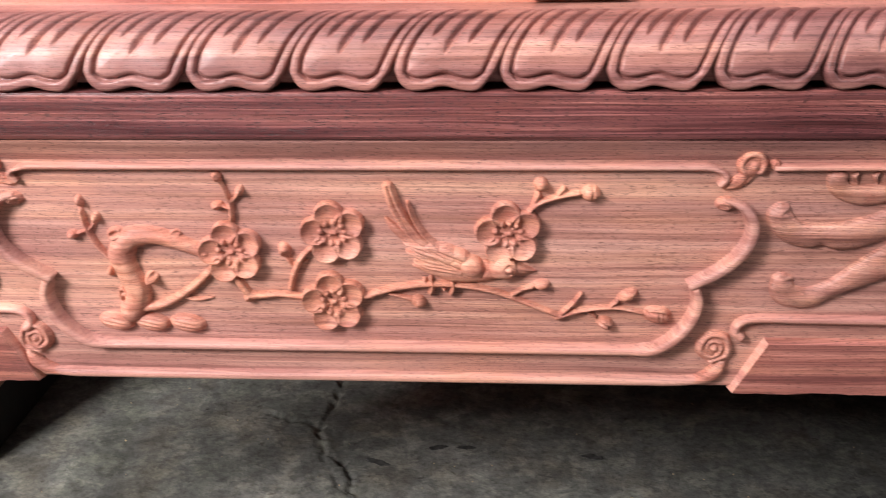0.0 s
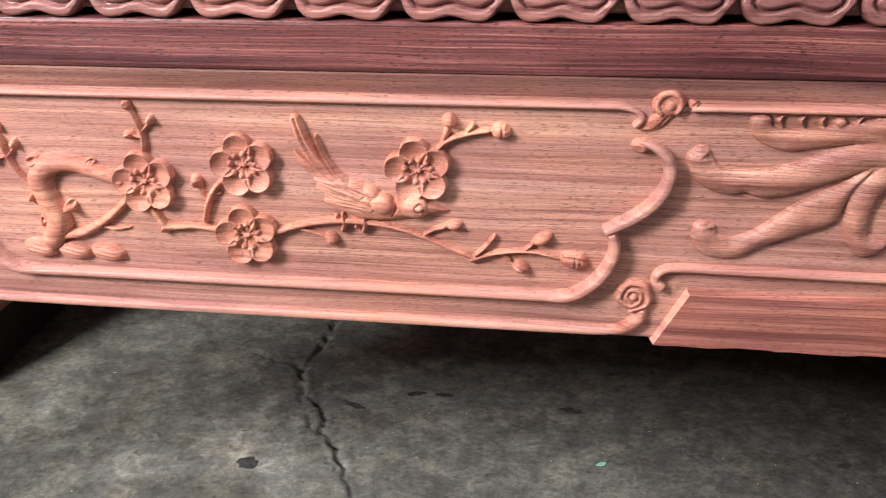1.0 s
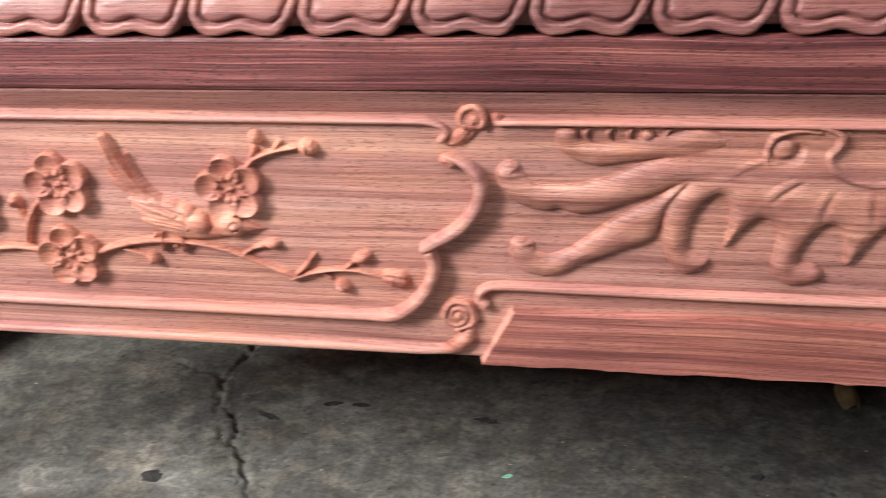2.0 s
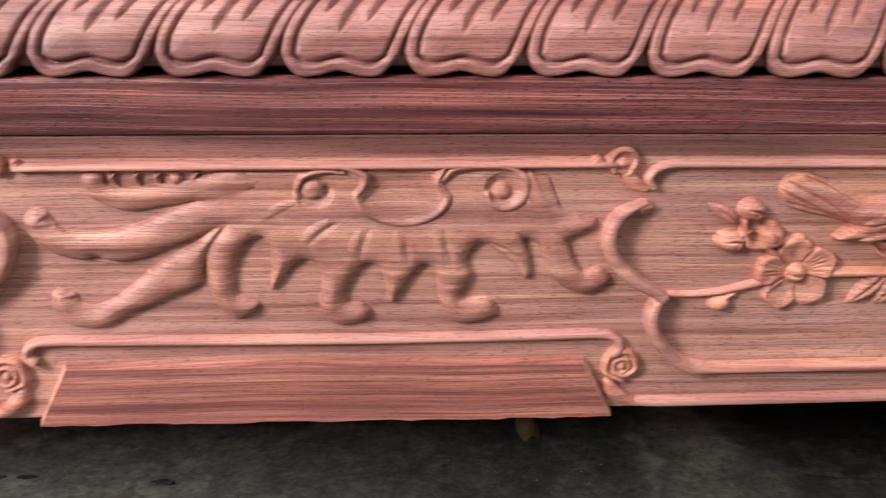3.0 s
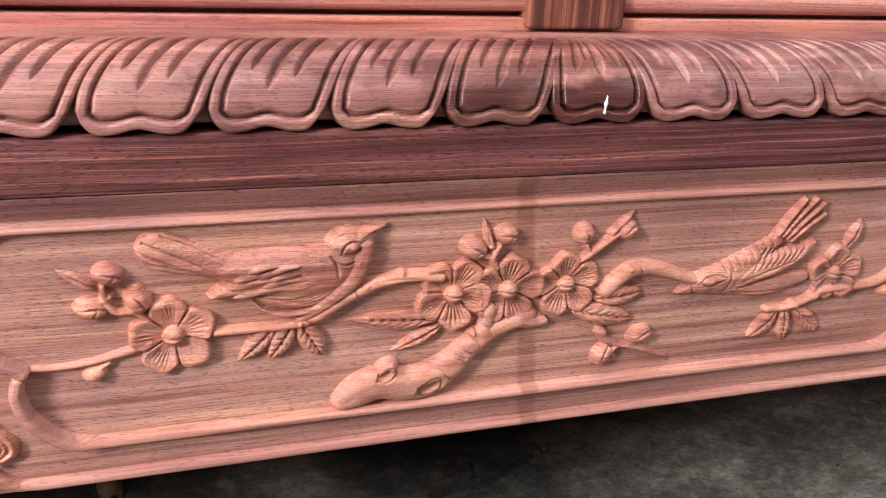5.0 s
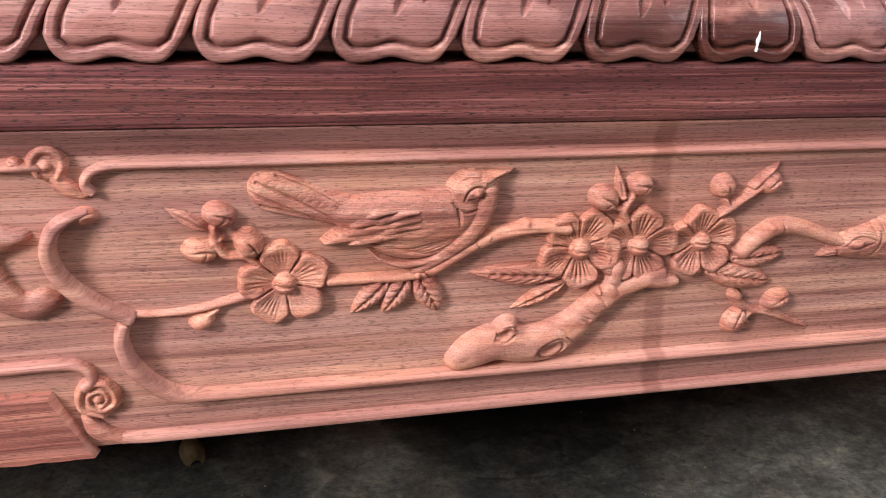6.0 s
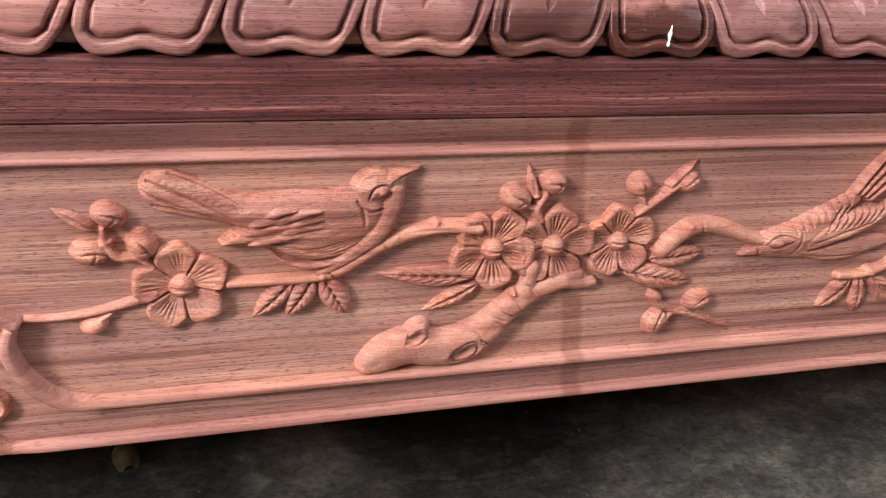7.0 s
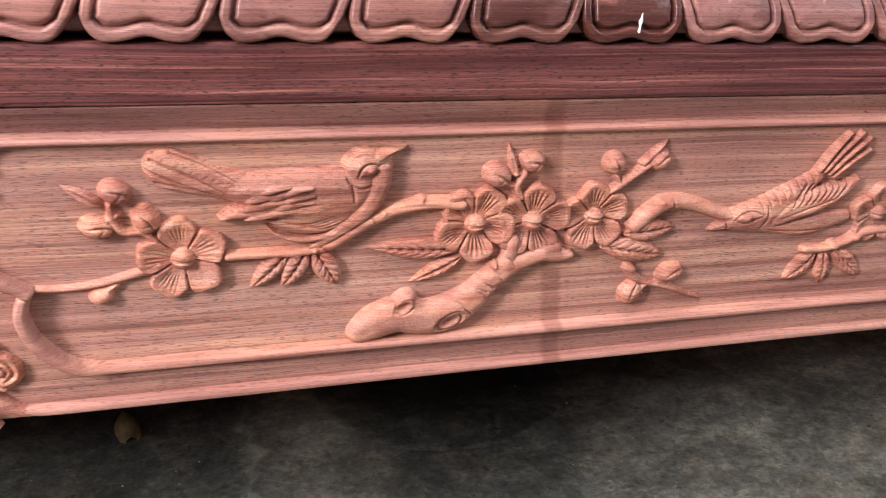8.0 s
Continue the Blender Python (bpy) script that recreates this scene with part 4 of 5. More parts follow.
# ---- first panel: plum branch with a small long-tailed ornament ----
def plum_panel():
    k = Carving(0.6)
    k.ridge([(-367, 339, 8.0), (-361, 352, 8.2), (-366, 367, 7.6), (-368, 380, 8.4), (-360, 389.5, 7.4), (-345, 390.5, 6.0), (-330, 386, 5.2), (-316, 380, 4.4)], 6.4)
    k.dome(-370, 392, 6.2, 4.6, 25, 7.2).hollow(-370, 392.4, 3.8, 2.4, 25, 5.0)
    k.dome(-333, 392, 4.0, 3.0, 20, 7.4).hollow(-332.5, 392.5, 2.4, 1.6, 20, 4.0)
    k.dome(-351.5, 362, 5.2, 4.2, 40, 8.6).hollow(-350.5, 363.5, 3.0, 2.2, 40, 5.0)
    k.dome(-371, 350, 3.2, 6.0, 10, 8.0).hollow(-371, 350, 1.7, 4.2, 10, 4.6)
    k.dome(-377, 366, 2.2, 3.4, 0, 4.4)
    k.cut([(-357, 346, .6), (-355, 356, 1), (-359, 366, .5)], 0.9, 0.9)
    k.cut([(-362, 380, .6), (-352, 386, 1), (-338, 386, .5)], 0.9, 0.9)
    k.cut([(-324, 387, .5), (-317, 382, 1), (-312, 381, .5)], 0.8, 1.1)
    k.ridge([(-376, 376, 2.0), (-383, 385, 2.0), (-388, 397, 1.8), (-389.5, 407, 1.7)], 3.6)
    k.dome(-389.5, 413, 2.9, 4.2, 10, 4.6).dome(-397, 391, 4.0, 3.0, 15, 4.6).dome(-381, 402, 2.9, 4.2, -20, 4.6)
    k.ridge([(-388, 394, 1.3), (-393, 392, 1.3)], 3.0).ridge([(-387, 393, 1.3), (-383, 398, 1.2)], 3.0)
    k.make("trunk_carving", apron, plum_wood, "gnarled plum trunk in relief")
    for i, u in enumerate((-378, -355, -332)):
        k = Carving(0.6)
        k.dome(u, 331.5 - 0.4 * i, 12.0, 6.4, -8, 5.0)
        for j in (-2.6, 0.2, 2.8):
            k.cut([(u - 8, 331.5 + j + 1.2, .4), (u, 331.5 + j, 1), (u + 8, 331 + j - 1.6, .4)], 0.7, 0.7)
        k.make("stone_carving", apron, plum_wood, "ribbed pebble in relief")
    k = Carving(0.6)
    k.ridge([(-362, 341, 3.4), (-346, 344, 3.2), (-330, 353, 2.8), (-318, 363, 2.6), (-308, 373, 2.4)], 4.0)
    k.ridge([(-333, 349, 1.4), (-324, 347.5, 1.4), (-314, 349, 0.8)], 2.2)
    k.ridge([(-299, 366, 3.0), (-294, 357, 3.0), (-289, 351, 3.0), (-272, 352, 2.4), (-250, 349, 2.2)], 3.6)
    k.dome(-291, 349, 3.6, 3.0, 0, 4.8).hollow(-290, 348.6, 1.8, 1.4, 0, 1.6)
    k.ridge([(-264, 356, 1.9), (-260.5, 368, 2.3), (-254, 379, 2.0), (-244, 388, 1.8)], 3.6)
    k.dome(-266, 382, 4.2, 5.2, 15, 5.4).hollow(-265, 380.5, 2.0, 2.4, 0, 1.8)
    k.ridge([(-265, 377, 1.7), (-261, 371, 1.6)], 3.2).ridge([(-260, 372, 1.2), (-252, 375, 0.9)], 2.8)
    k.make("branch_carving", apron, plum_wood, "thin winding plum branch in relief")
    k = Carving(0.6)
    k.ridge([(-297, 403, 1.7), (-296.5, 412, 1.8), (-299, 421, 1.6), (-302, 428, 1.6)], 3.4)
    k.dome(-303.5, 431, 3.4, 4.4, 20, 4.8).dome(-290.5, 422, 2.7, 4.0, -30, 4.6).dome(-305, 412.5, 4.4, 3.0, 20, 4.8)
    k.ridge([(-298, 411, 1.3), (-303, 413, 1.4)], 3.0).ridge([(-297, 414, 1.2), (-292, 419, 1.2)], 3.0)
    k.hollow(-302.5, 432, 1.5, 1.5, 0, 1.2).hollow(-304, 411.5, 2.0, 1.2, 0, 1.4)
    k.moved(0, -1.8).make("branch_carving", apron, plum_wood, "budding twig in relief")
    k = Carving(0.6)
    k.ridge([(-220, 350, 2.6), (-203, 356, 2.5), (-180, 360, 2.4), (-158, 359.5, 2.2), (-137, 355.5, 2.1), (-116, 347.5, 2.0), (-96, 339, 1.9)], 3.6)
    k.ridge([(-98, 338, 1.9), (-82, 343.5, 1.9), (-62, 345.5, 1.7), (-44, 342, 1.6)], 3.4)
    k.dome(-36, 341, 9.2, 6.0, -8, 5.6).cut([(-44, 343), (-36, 343.5), (-29, 341)], 0.7, 1.3).cut([(-35, 343), (-35, 337)], 0.6, 1.1).cut([(-32, 342), (-32, 337)], 0.5, 0.8)
    k.ridge([(-202, 353, 1.4), (-194, 351, 1.5), (-189, 349.5, 2)], 2.8).dome(-184, 348, 5.2, 4.4, -20, 5.2).hollow(-186, 348, 1.4, 2.6, 0, 1.3)
    k.ridge([(-128, 352, 1.5), (-120, 357, 1.6), (-114, 359, 2)], 2.8).dome(-108, 360.5, 5.8, 3.6, 5, 4.6)
    k.ridge([(-95, 341, 1.6), (-89, 347, 1.7), (-83.5, 354.5, 1.5)], 3.2)
    k.ridge([(-67, 344.5, 1.3), (-61, 350, 1.6)], 2.8).dome(-55, 354, 7.0, 4.0, 28, 5.0)
    k.ridge([(-80, 343, 1.2), (-74, 339, 1.5)], 2.8).dome(-67.5, 334.5, 5.8, 4.4, -25, 5.2).cut([(-71, 336), (-66, 334), (-64, 331)], 0.6, 1.2)
    for u, v in ((-213, 351), (-127, 351.5), (-105, 343), (-180, 363), (-168, 357)):
        k.dome(u, v, 1.8, 1.8, 0, 3.6)
    k.make("branch_carving", apron, plum_wood, "long budding plum branch in relief")
    k = Carving(0.6)
    k.ridge([(-120, 407, 1.8), (-112, 415, 2.0), (-99, 420, 2.0), (-88, 422, 2.0)], 3.4)
    k.dome(-81, 422, 6.0, 5.2, 0, 5.2).cut([(-80, 427), (-80, 417)], 0.7, 1.2).hollow(-77.5, 424, 1.5, 1.5, 0, 1.2)
    k.ridge([(-115, 413, 1.6), (-112, 421, 2.2)], 3.0).dome(-110.5, 427.5, 4.4, 4.6, 10, 5.2)
    k.ridge([(-101, 420, 1.5), (-97, 425, 1.7)], 3.0)
    k.moved(0, -1.8).make("branch_carving", apron, plum_wood, "budding twig in relief")
    # long-tailed ornament on the branch: one plain carved form
    k = Carving(0.5)
    k.ridge([(-201, 425, 3.6), (-197, 412, 4.2), (-189, 399, 4.2), (-178, 388, 3.6)], 5.0, 0.4, soft=0.5)
    k.cut([(-201, 426, .8), (-195.5, 411, 1), (-185, 396, .7), (-178, 389, .4)], 1.0, 1.8)
    k.cut([(-198.5, 414, .5), (-190, 400, 1), (-182, 391, .5)], 0.5, 0.9)
    k.ridge([(-203, 405, 1.0), (-198, 399, 3.0), (-189, 391, 3.4), (-181, 386, 3.0)], 2.8, 0.3, soft=0.6)
    k.ridge([(-189.5, 415, 1.5), (-186, 405, 1.9), (-179, 394, 2.2), (-173, 388, 2.2)], 5.0, soft=0.3)
    k.cut([(-188.5, 412, .6), (-184, 402, 1), (-176, 392, .6)], 0.6, 1.5)
    # belly, then the layered wing over it
    k.ridge([(-186, 374, 1.4), (-174, 372.5, 5.2), (-160, 371, 8.0), (-147, 371, 7.6), (-138, 371.5, 6.4)], 4.6)
    for i, (a, b, c, d, w) in enumerate(((-190, 383.5, -160, 374.5, 2.9), (-185, 376.5, -158, 371.5, 2.6), (-191, 389, -164, 380, 3.2))):
        k.ridge([(a, b, 0.8), ((a * 2 + c) / 3, (b * 2 + d) / 3, w), (c, d, w)], 3.0, 0.3, base=2.0 + 0.4 * i, soft=0.2)
        k.cut([(a + 3, b - 0.6, .5), ((a + c) / 2, (b + d) / 2 + 0.2, 1), (c, d, .4)], 0.5, 0.8)
    for u, v, a in ((-174, 386, 6.0), (-166, 384, 6.0), (-158.5, 381, 6.0), (-168, 379, 5.4), (-160.5, 376, 5.4)):
        k.dome(u, v, a, 3.2, -24, 1.8, 0.2, base=3.8)
        k.cut([(u - 5, v + 1.0, .5), (u, v - 1.4, 1), (u + 4, v - 3.2, .5)], 0.5, 1.0)
    k.dome(-151, 374.5, 7.0, 5.8, -15, 2.8, 0.2, base=3.8)
    k.cut([(-154, 382, .5), (-146, 379.5, 1), (-142.5, 373, 1), (-145, 367, .5)], 0.8, 1.6)
    # head
    k.dome(-131.5, 373.6, 10.2, 8.6, 5, 6.8, 0.1)
    k.ridge([(-125, 373.5, 4.6), (-119, 372.4, 2.8), (-111.5, 371, 0.5)], 4.4, 0.2, soft=0.6)
    k.cut([(-121, 372, .5), (-117, 371.4, 1), (-112, 370.6, .6)], 0.45, 1.0)
    k.dome(-128, 373.8, 2.0, 1.9, 0, 1.2, base=6.2)
    k.cut([(-131, 374.2, .6), (-128, 376.6, 1), (-125.2, 374.2, .6)], 0.55, 1.3).cut([(-131, 373.4, .6), (-128, 371, 1), (-125.2, 373.4, .6)], 0.55, 1.3)
    for j in (-2.2, 0, 2.2):
        k.cut([(-133 + j, 369.4, .5), (-131.6 + j, 366.6, 1)], 0.5, 0.8)
    k.ridge([(-176, 366, 1.5), (-175, 360, 2.0), (-177, 355, 1.4)], 4.6).ridge([(-163, 366, 1.5), (-162, 360, 2.0), (-164, 355, 1.4)], 4.6)
    k.moved(0, -1.5).make("ornament_carving", apron, plum_wood, "long-tailed perching ornament in low relief", 0.45)
    for u, v, t in ((-299, 382.5, 12), (-235, 396, 12), (-237, 349.5, 10), (-129, 396.5, 10)):
        Carving().plum(u, v, 20.4, 90 + t).moved(0, -1.8).make("blossom_carving", apron, plum_wood, "five-petalled plum blossom with round cupped petals", 0.5)


plum_panel()


# ---- mask section: tails, claws and cup-shaped brow ----
def mask_section(m):
    """m maps u, so that the far section can face the other way."""
    k = Carving(1.8)
    k.scale = 1.0

    def r(pts, h, flat=0.0, base=0.0, soft=None):
        k.ridge([(m(u), v, w) for u, v, w in pts], h, flat, base, soft)

    def cut(pts, w, d):
        k.cut([(m(p[0]), *p[1:]) for p in pts], w, d)

    def shape(pts, w, h, sink=None, soft=None):
        k.shape([(m(u), v) for u, v in pts], w, h, sink, soft)
    # three tails with curled tips
    shape([(62, 437), (56, 435), (54.5, 428), (58, 421), (65, 416.5), (77, 413.5), (92, 416), (118, 420), (142, 427), (132, 437), (112, 432), (92, 428.5), (73, 426.5), (67, 428.5), (66, 434)], 8.0, 4.6, soft=1.0)
    shape([(35.5, 414), (29, 415.5), (23, 410), (24, 402), (30, 394), (39, 388.5), (50, 386.5), (57, 388.2), (66, 385.5), (77, 386.5), (90, 391), (104, 397), (118, 403), (140, 410), (120, 420), (102, 416.5), (80, 407), (60, 402.5), (45, 403), (38.5, 408)], 10.0, 5.6, soft=1.0)
    shape([(43.5, 368), (36, 371), (31, 367), (31, 357), (36, 350), (44, 347), (58, 347.5), (68, 353.5), (89, 363), (108, 372), (113, 384), (120, 398), (130, 412), (119, 405.5), (108, 396), (87, 384), (66, 366.5), (53, 360.5), (46, 362)], 9.0, 5.4, soft=1.0)
    for pts in ([(37.5, 406), (34.5, 409.5), (32, 409)], [(46, 361), (42.5, 365), (39, 365.5)]):
        cut([(u, v, w) for (u, v), w in zip(pts, (0.6, 1, 0.5))], 1.3, 1.4)
    for u in (71, 82.5, 93, 112, 121):
        r([(u + 2, 436, 0.8), (u - 1, 432, 1.7), (u + 1.5, 427.5, 0.8)], 3.0, soft=0.4)
    k.dome(m(102), 431.5, 3.8, 3.8, 0, 4.0)
    # one body whose lower edge arches from claw to claw, sinking back into the board above
    paw = [(150, 441), (128, 436), (111, 428), (110, 420), (119, 413), (123, 406), (114, 392), (113, 375), (117, 360), (124, 352), (132, 353), (139, 360), (133, 364), (127.5, 367), (128, 383), (134, 395), (141, 399.5), (146, 396), (147, 386), (146, 368), (154, 378), (162, 386), (169, 384)]
    middle = [(173, 376), (171, 357), (178, 348), (187, 347.5), (198, 352), (195.5, 360), (185, 361.5), (188, 374), (196, 383.5), (203, 382), (206, 374), (209.5, 360), (218, 372), (226, 382.5), (232, 381)]
    outer = [(234.5, 373), (236, 360), (243, 348.5), (254, 347.5), (267, 353.5), (262, 363), (248, 363), (253, 376), (250, 387), (256, 395), (264, 391), (274, 383), (283, 373), (284.5, 384), (281, 397), (288, 393)]
    leg = [(295, 376), (304, 367), (317, 364), (329, 373), (322, 380), (310, 378.5), (303, 396), (309, 399), (317, 406), (311, 411.5), (301, 413), (296, 421), (290, 433), (240, 441), (190, 441)]
    shape(paw + middle + outer + leg, 8.5, 5.6, (400, 447), 2.0)
    for u, v in ((133, 358.5), (192.5, 354.5), (260, 356.5), (321.5, 372.5), (312, 405.5)):
        k.dome(m(u), v, 7.2, 4.2, 20, 4.9)
    # raised sinews, and the strand up to the eye
    for pts in ([(163, 397), (169, 403), (177, 408)], [(189, 386), (190.5, 395), (194, 404)], [(215, 385), (214, 394), (213, 402.5)], [(238, 384), (235.5, 393), (233.5, 404)]):
        r([(u, v, w) for (u, v), w in zip(pts, (1.4, 3.4, 2.4))], 3.0, base=3.0, soft=1.4)
        cut([(u + 4.4, v - 0.6, w) for (u, v), w in zip(pts, (0.5, 1, 0.6))], 1.8, 0.8)
    r([(137, 404, 2.2), (146, 411, 3.0), (153, 416, 3.2), (161, 419, 2.0)], 2.6, base=2.2, soft=0.8)
    r([(282, 432, 3.0), (284, 422, 6.0), (290, 408, 7.4), (296, 394, 7.2), (303, 380, 6.6), (313, 371.5, 5.4), (322, 373, 3.6)], 5.2, 0.3, soft=1.6)
    r([(292, 404, 4.0), (302, 404.5, 4.4), (312, 406.5, 3.6)], 5.0, 0.2, soft=1.2)
    cut([(262, 396, .5), (272, 391, 1), (281, 382, .6)], 1.2, 1.4)
    cut([(277, 401, .6), (280, 397, 1), (283, 388, .6)], 1.4, 1.2)
    # eyes
    k.hollow(m(172), 424, 9.0, 8.6, 0, 1.8)
    k.dome(m(170), 425.5, 5.6, 5.2, 0, 3.4, base=1.8)
    k.hollow(m(177.5), 425, 3.2, 3.6, 0, 1.4)
    r([(163, 416, 1.4), (162, 425, 1.9), (166, 433, 2.0), (176, 436, 1.8), (186, 435, 1.4)], 2.8, base=2.2, soft=0.6)
    k.hollow(m(268), 425, 10.0, 9.4, 0, 3.0)
    k.dome(m(267), 424, 4.6, 4.4, 0, 3.0, base=1.0)
    r([(236, 430, 1.4), (241, 436, 1.8), (250, 438, 1.9), (262, 438.5, 1.9), (273, 436.5, 2.1), (279.5, 430, 2.3), (278, 420, 2.3), (270, 415, 2.1), (262, 417.5, 1.7), (259.5, 423, 1.4)], 2.8, base=2.4, soft=0.6)
    # cup-shaped brow: a sunk field inside a thin raised line
    brow = [(187, 438, 1.6), (196, 434, 2.0), (196.5, 428, 2.0), (192.5, 422, 2.0), (198, 412.5, 2.1), (217, 407.5, 2.2), (233, 412, 2.1), (239, 421, 2.0), (234, 430, 1.8), (237, 437, 1.5)]
    k.hollow(m(216), 424, 22, 16, 0, 2.6)
    r(brow, 2.9, base=3.0, soft=0.4)
    return k.make("mask_carving", apron, mask_wood, "mask with curling tails and claws in low relief", 0.62)


mask_section(lambda u: u)
mask_section(lambda u: 1268 - u)
mask_section(lambda u: -420 - u)


# ---- second panel: two perching ornaments among blossoms ----
def blossom_panel():
    k = Carving()
    k.ridge([(358, 362, 2.0), (374, 361.5, 2.0), (390, 363, 2.2), (410, 368, 2.8), (418, 371, 3)], 3.2)
    k.ridge([(398, 362, 1.6), (393, 359, 2.0)], 2.8).dome(390, 356, 6.6, 4.6, 12, 5.0)
    k.moved(0, 1.2).make("branch_carving", apron, trunk_wood, "thin stem with one round bud")
    k = Carving()
    k.ridge([(400, 404, 2.4), (401, 396, 2.6), (405, 390, 2.6), (414, 389, 2.4), (420, 384, 2.6)], 3.8)
    k.ridge([(403, 399, 2.0), (398, 396, 2.0)], 3.6)
    k.bud(403, 411, 8.2, 6.6, -25, 6.0).bud(393.5, 393, 9.0, 6.8, -10, 6.0).bud(416, 396, 8.6, 7.0, -60, 6.2)
    k.leaf(398, 403, 379, 415, 3.6, 3.4, 0)
    k.moved(-2.2, 1.8).make("bud_carving", apron, relief_wood, "three split buds with a pointed leaf in relief")
    Carving().rose(430, 372.5, 23.0, 26, 0.7).moved(0, 2.6).make("blossom_carving", apron, relief_wood, "open blossom with fluted petals and domed heart", 0.5)
    k = Carving()
    k.ridge([(450, 373, 3.0), (470, 373, 3.0), (489, 373.5, 3.4), (503, 377, 4.2), (519, 387, 4.4), (536, 394, 4.4), (556, 397, 4.2), (572, 395, 4)], 4.8)
    k.dome(494, 374.5, 3.2, 3.6, 0, 5.4).dome(550, 399.5, 4, 2.6, 0, 5.0).dome(530, 393.5, 3, 3, 0, 5.2)
    k.cut([(496, 377, .5), (500, 374, 1)], 0.6, 1.2).cut([(523, 392, .5), (526, 387, 1)], 0.6, 1.0)
    for v in (391, 395, 398):
        k.cut([(530, v, .4), (545, v + 1.5, 1), (562, v + 1, .4)], 0.7, 0.7)
    k.moved(1.5, 2.0).make("branch_carving", apron, trunk_wood, "knotty branch in relief")
    for leaf in ((481.5, 373, 462.5, 354, 5.8, 4.2, 4), (491, 373, 478.5, 353.5, 6.8, 4.4, 4), (496.5, 373, 508, 352, 7.4, 4.4, 4),):
        Carving(0.6).leaf(*leaf).moved(0, 1.7).make("leaf_carving", apron, relief_wood, "carved veined leaf")
    # long ornament, beak up to the right: one plain carved form
    k = Carving(0.7)
    k.shape([(470, 404), (451, 409.5), (438, 412.5), (425, 416.5), (419.5, 424), (419.5, 431), (423, 435), (431, 436), (441, 433), (452, 427), (470, 420)], 7.0, 4.4, soft=1.0)
    k.shape([(455, 412), (462, 420.5), (479, 423), (501, 424), (514, 425), (530, 422), (533, 410), (526, 399), (514, 393), (500, 392), (485, 394), (475, 399), (464, 404)], 11.0, 6.2, soft=1.4)
    k.shape([(473, 398), (484, 389.5), (503, 387), (518, 393), (524, 404), (506, 403), (488, 400)], 5.0, 5.0, soft=0.5)
    k.ridge([(514, 390, 2.6), (503, 385.5, 2.8), (491, 384.8, 2.6), (482, 388, 2.0), (476.5, 392.7, 0.7)], 4.8, soft=0.4)
    k.ridge([(535, 422, 6.4), (533, 411, 6.6), (527, 400.5, 6.2), (517, 391.5, 5.2), (506, 384, 4.0), (496, 378, 2.4)], 6.2, 0.1, soft=0.6)
    # long wing edge with overlapping feather tips above it
    k.ridge([(454.5, 399, 0.8), (463, 402.0, 3.0), (478, 403.5, 3.4), (498, 402.5, 3.4), (514, 405.5, 2.6)], 2.6, 0.2, base=4.0, soft=0.3)
    for i, (u, v, long) in enumerate(((466, 398.6, 26), (474, 400.2, 24), (463.5, 403.6, 26), (472, 405.6, 24), (480, 403.6, 20), (467, 408.2, 20), (477, 409.2, 18), (484, 407.4, 16), (474, 412.6, 14), (485, 411.6, 14))):
        k.ridge([(u, v, 0.5), (u + 3.5, v + 1.0, 1.9), (u + long * 0.5, v + 2.2, 1.9), (u + long, v + 2.6, 0.8)], 2.0, 0.2, base=5.0 + 0.12 * i, soft=0.15)
    k.dome(525, 424.5, 11.4, 9.6, 18, 7.6)
    k.ridge([(532, 428, 5.0), (540, 430.8, 3.0), (548, 433.4, 0.5)], 6.4)
    k.dome(528, 423, 2.3, 2.0, 0, 1.9, base=6.3)
    k.cut([(522, 419, .5), (523.5, 424, 1), (528, 426.3, 1), (533, 424.5, .5)], 0.7, 1.4).cut([(524, 419.6, .6), (529, 419.6, 1), (533, 422, .6)], 0.7, 1.3)
    k.cut([(518, 428, .4), (524, 430.5, 1), (531, 430, .5)], 0.7, 0.9).cut([(533, 427.2, .5), (539, 430, 1), (545, 432.4, .6)], 0.55, 1.4)
    k.cut([(516.5, 418, .6), (519.5, 413, 1), (520.5, 406, .5)], 1.1, 1.5)
    k.cut([(519, 414.5, .6), (524, 412.5, 1), (531, 414, .5)], 0.8, 1.2)
    for a in ([(423, 431), (438, 423.5), (455, 413.5)], [(432, 434), (446, 427.5), (462, 418.5)], [(420.5, 426), (434, 419), (452, 411)], [(425, 419.5), (438, 415.5), (452, 411.5)]):
        k.cut([(u, v, w) for (u, v), w in zip(a, (0.9, 1, .4))], 0.8, 1.6)
    for i in range(9):
        u, v = 426 + 3.4 * i, 431.6 - 1.55 * i
        k.cut([(u + 4, v + 0.6, .4), (u + 1.4, v - 1.8, 0.9)], 0.5, 0.35)
    for i in range(4):
        k.cut([(482 + 4 * i, 396 - 1.2 * i, .4), (496 + 3 * i, 394 - 1.0 * i, 1), (512 + 2 * i, 398 - 0.6 * i, .4)], 0.6, 0.8)
    k.moved(-5.0, -2.2).make("ornament_carving", apron, relief_wood, "plump perching ornament with fanned tail in low relief", 0.5)
    k = Carving()
    k.ridge([(524, 322, 7.5), (532, 327, 10.5), (545, 331, 11.5), (558, 328, 11.0), (572, 329.5, 11.5), (586, 338, 9.6), (598, 350, 7.6), (610, 357.5, 6.4), (624, 362.5, 5.4), (634, 366, 4.6)], 7.2, 0.15)
    k.ridge([(604, 352, 6), (606, 362, 5.6), (608, 372, 5)], 5.6).ridge([(626, 362, 4.4), (636, 361, 4.8), (643, 361, 3.2)], 5.0)
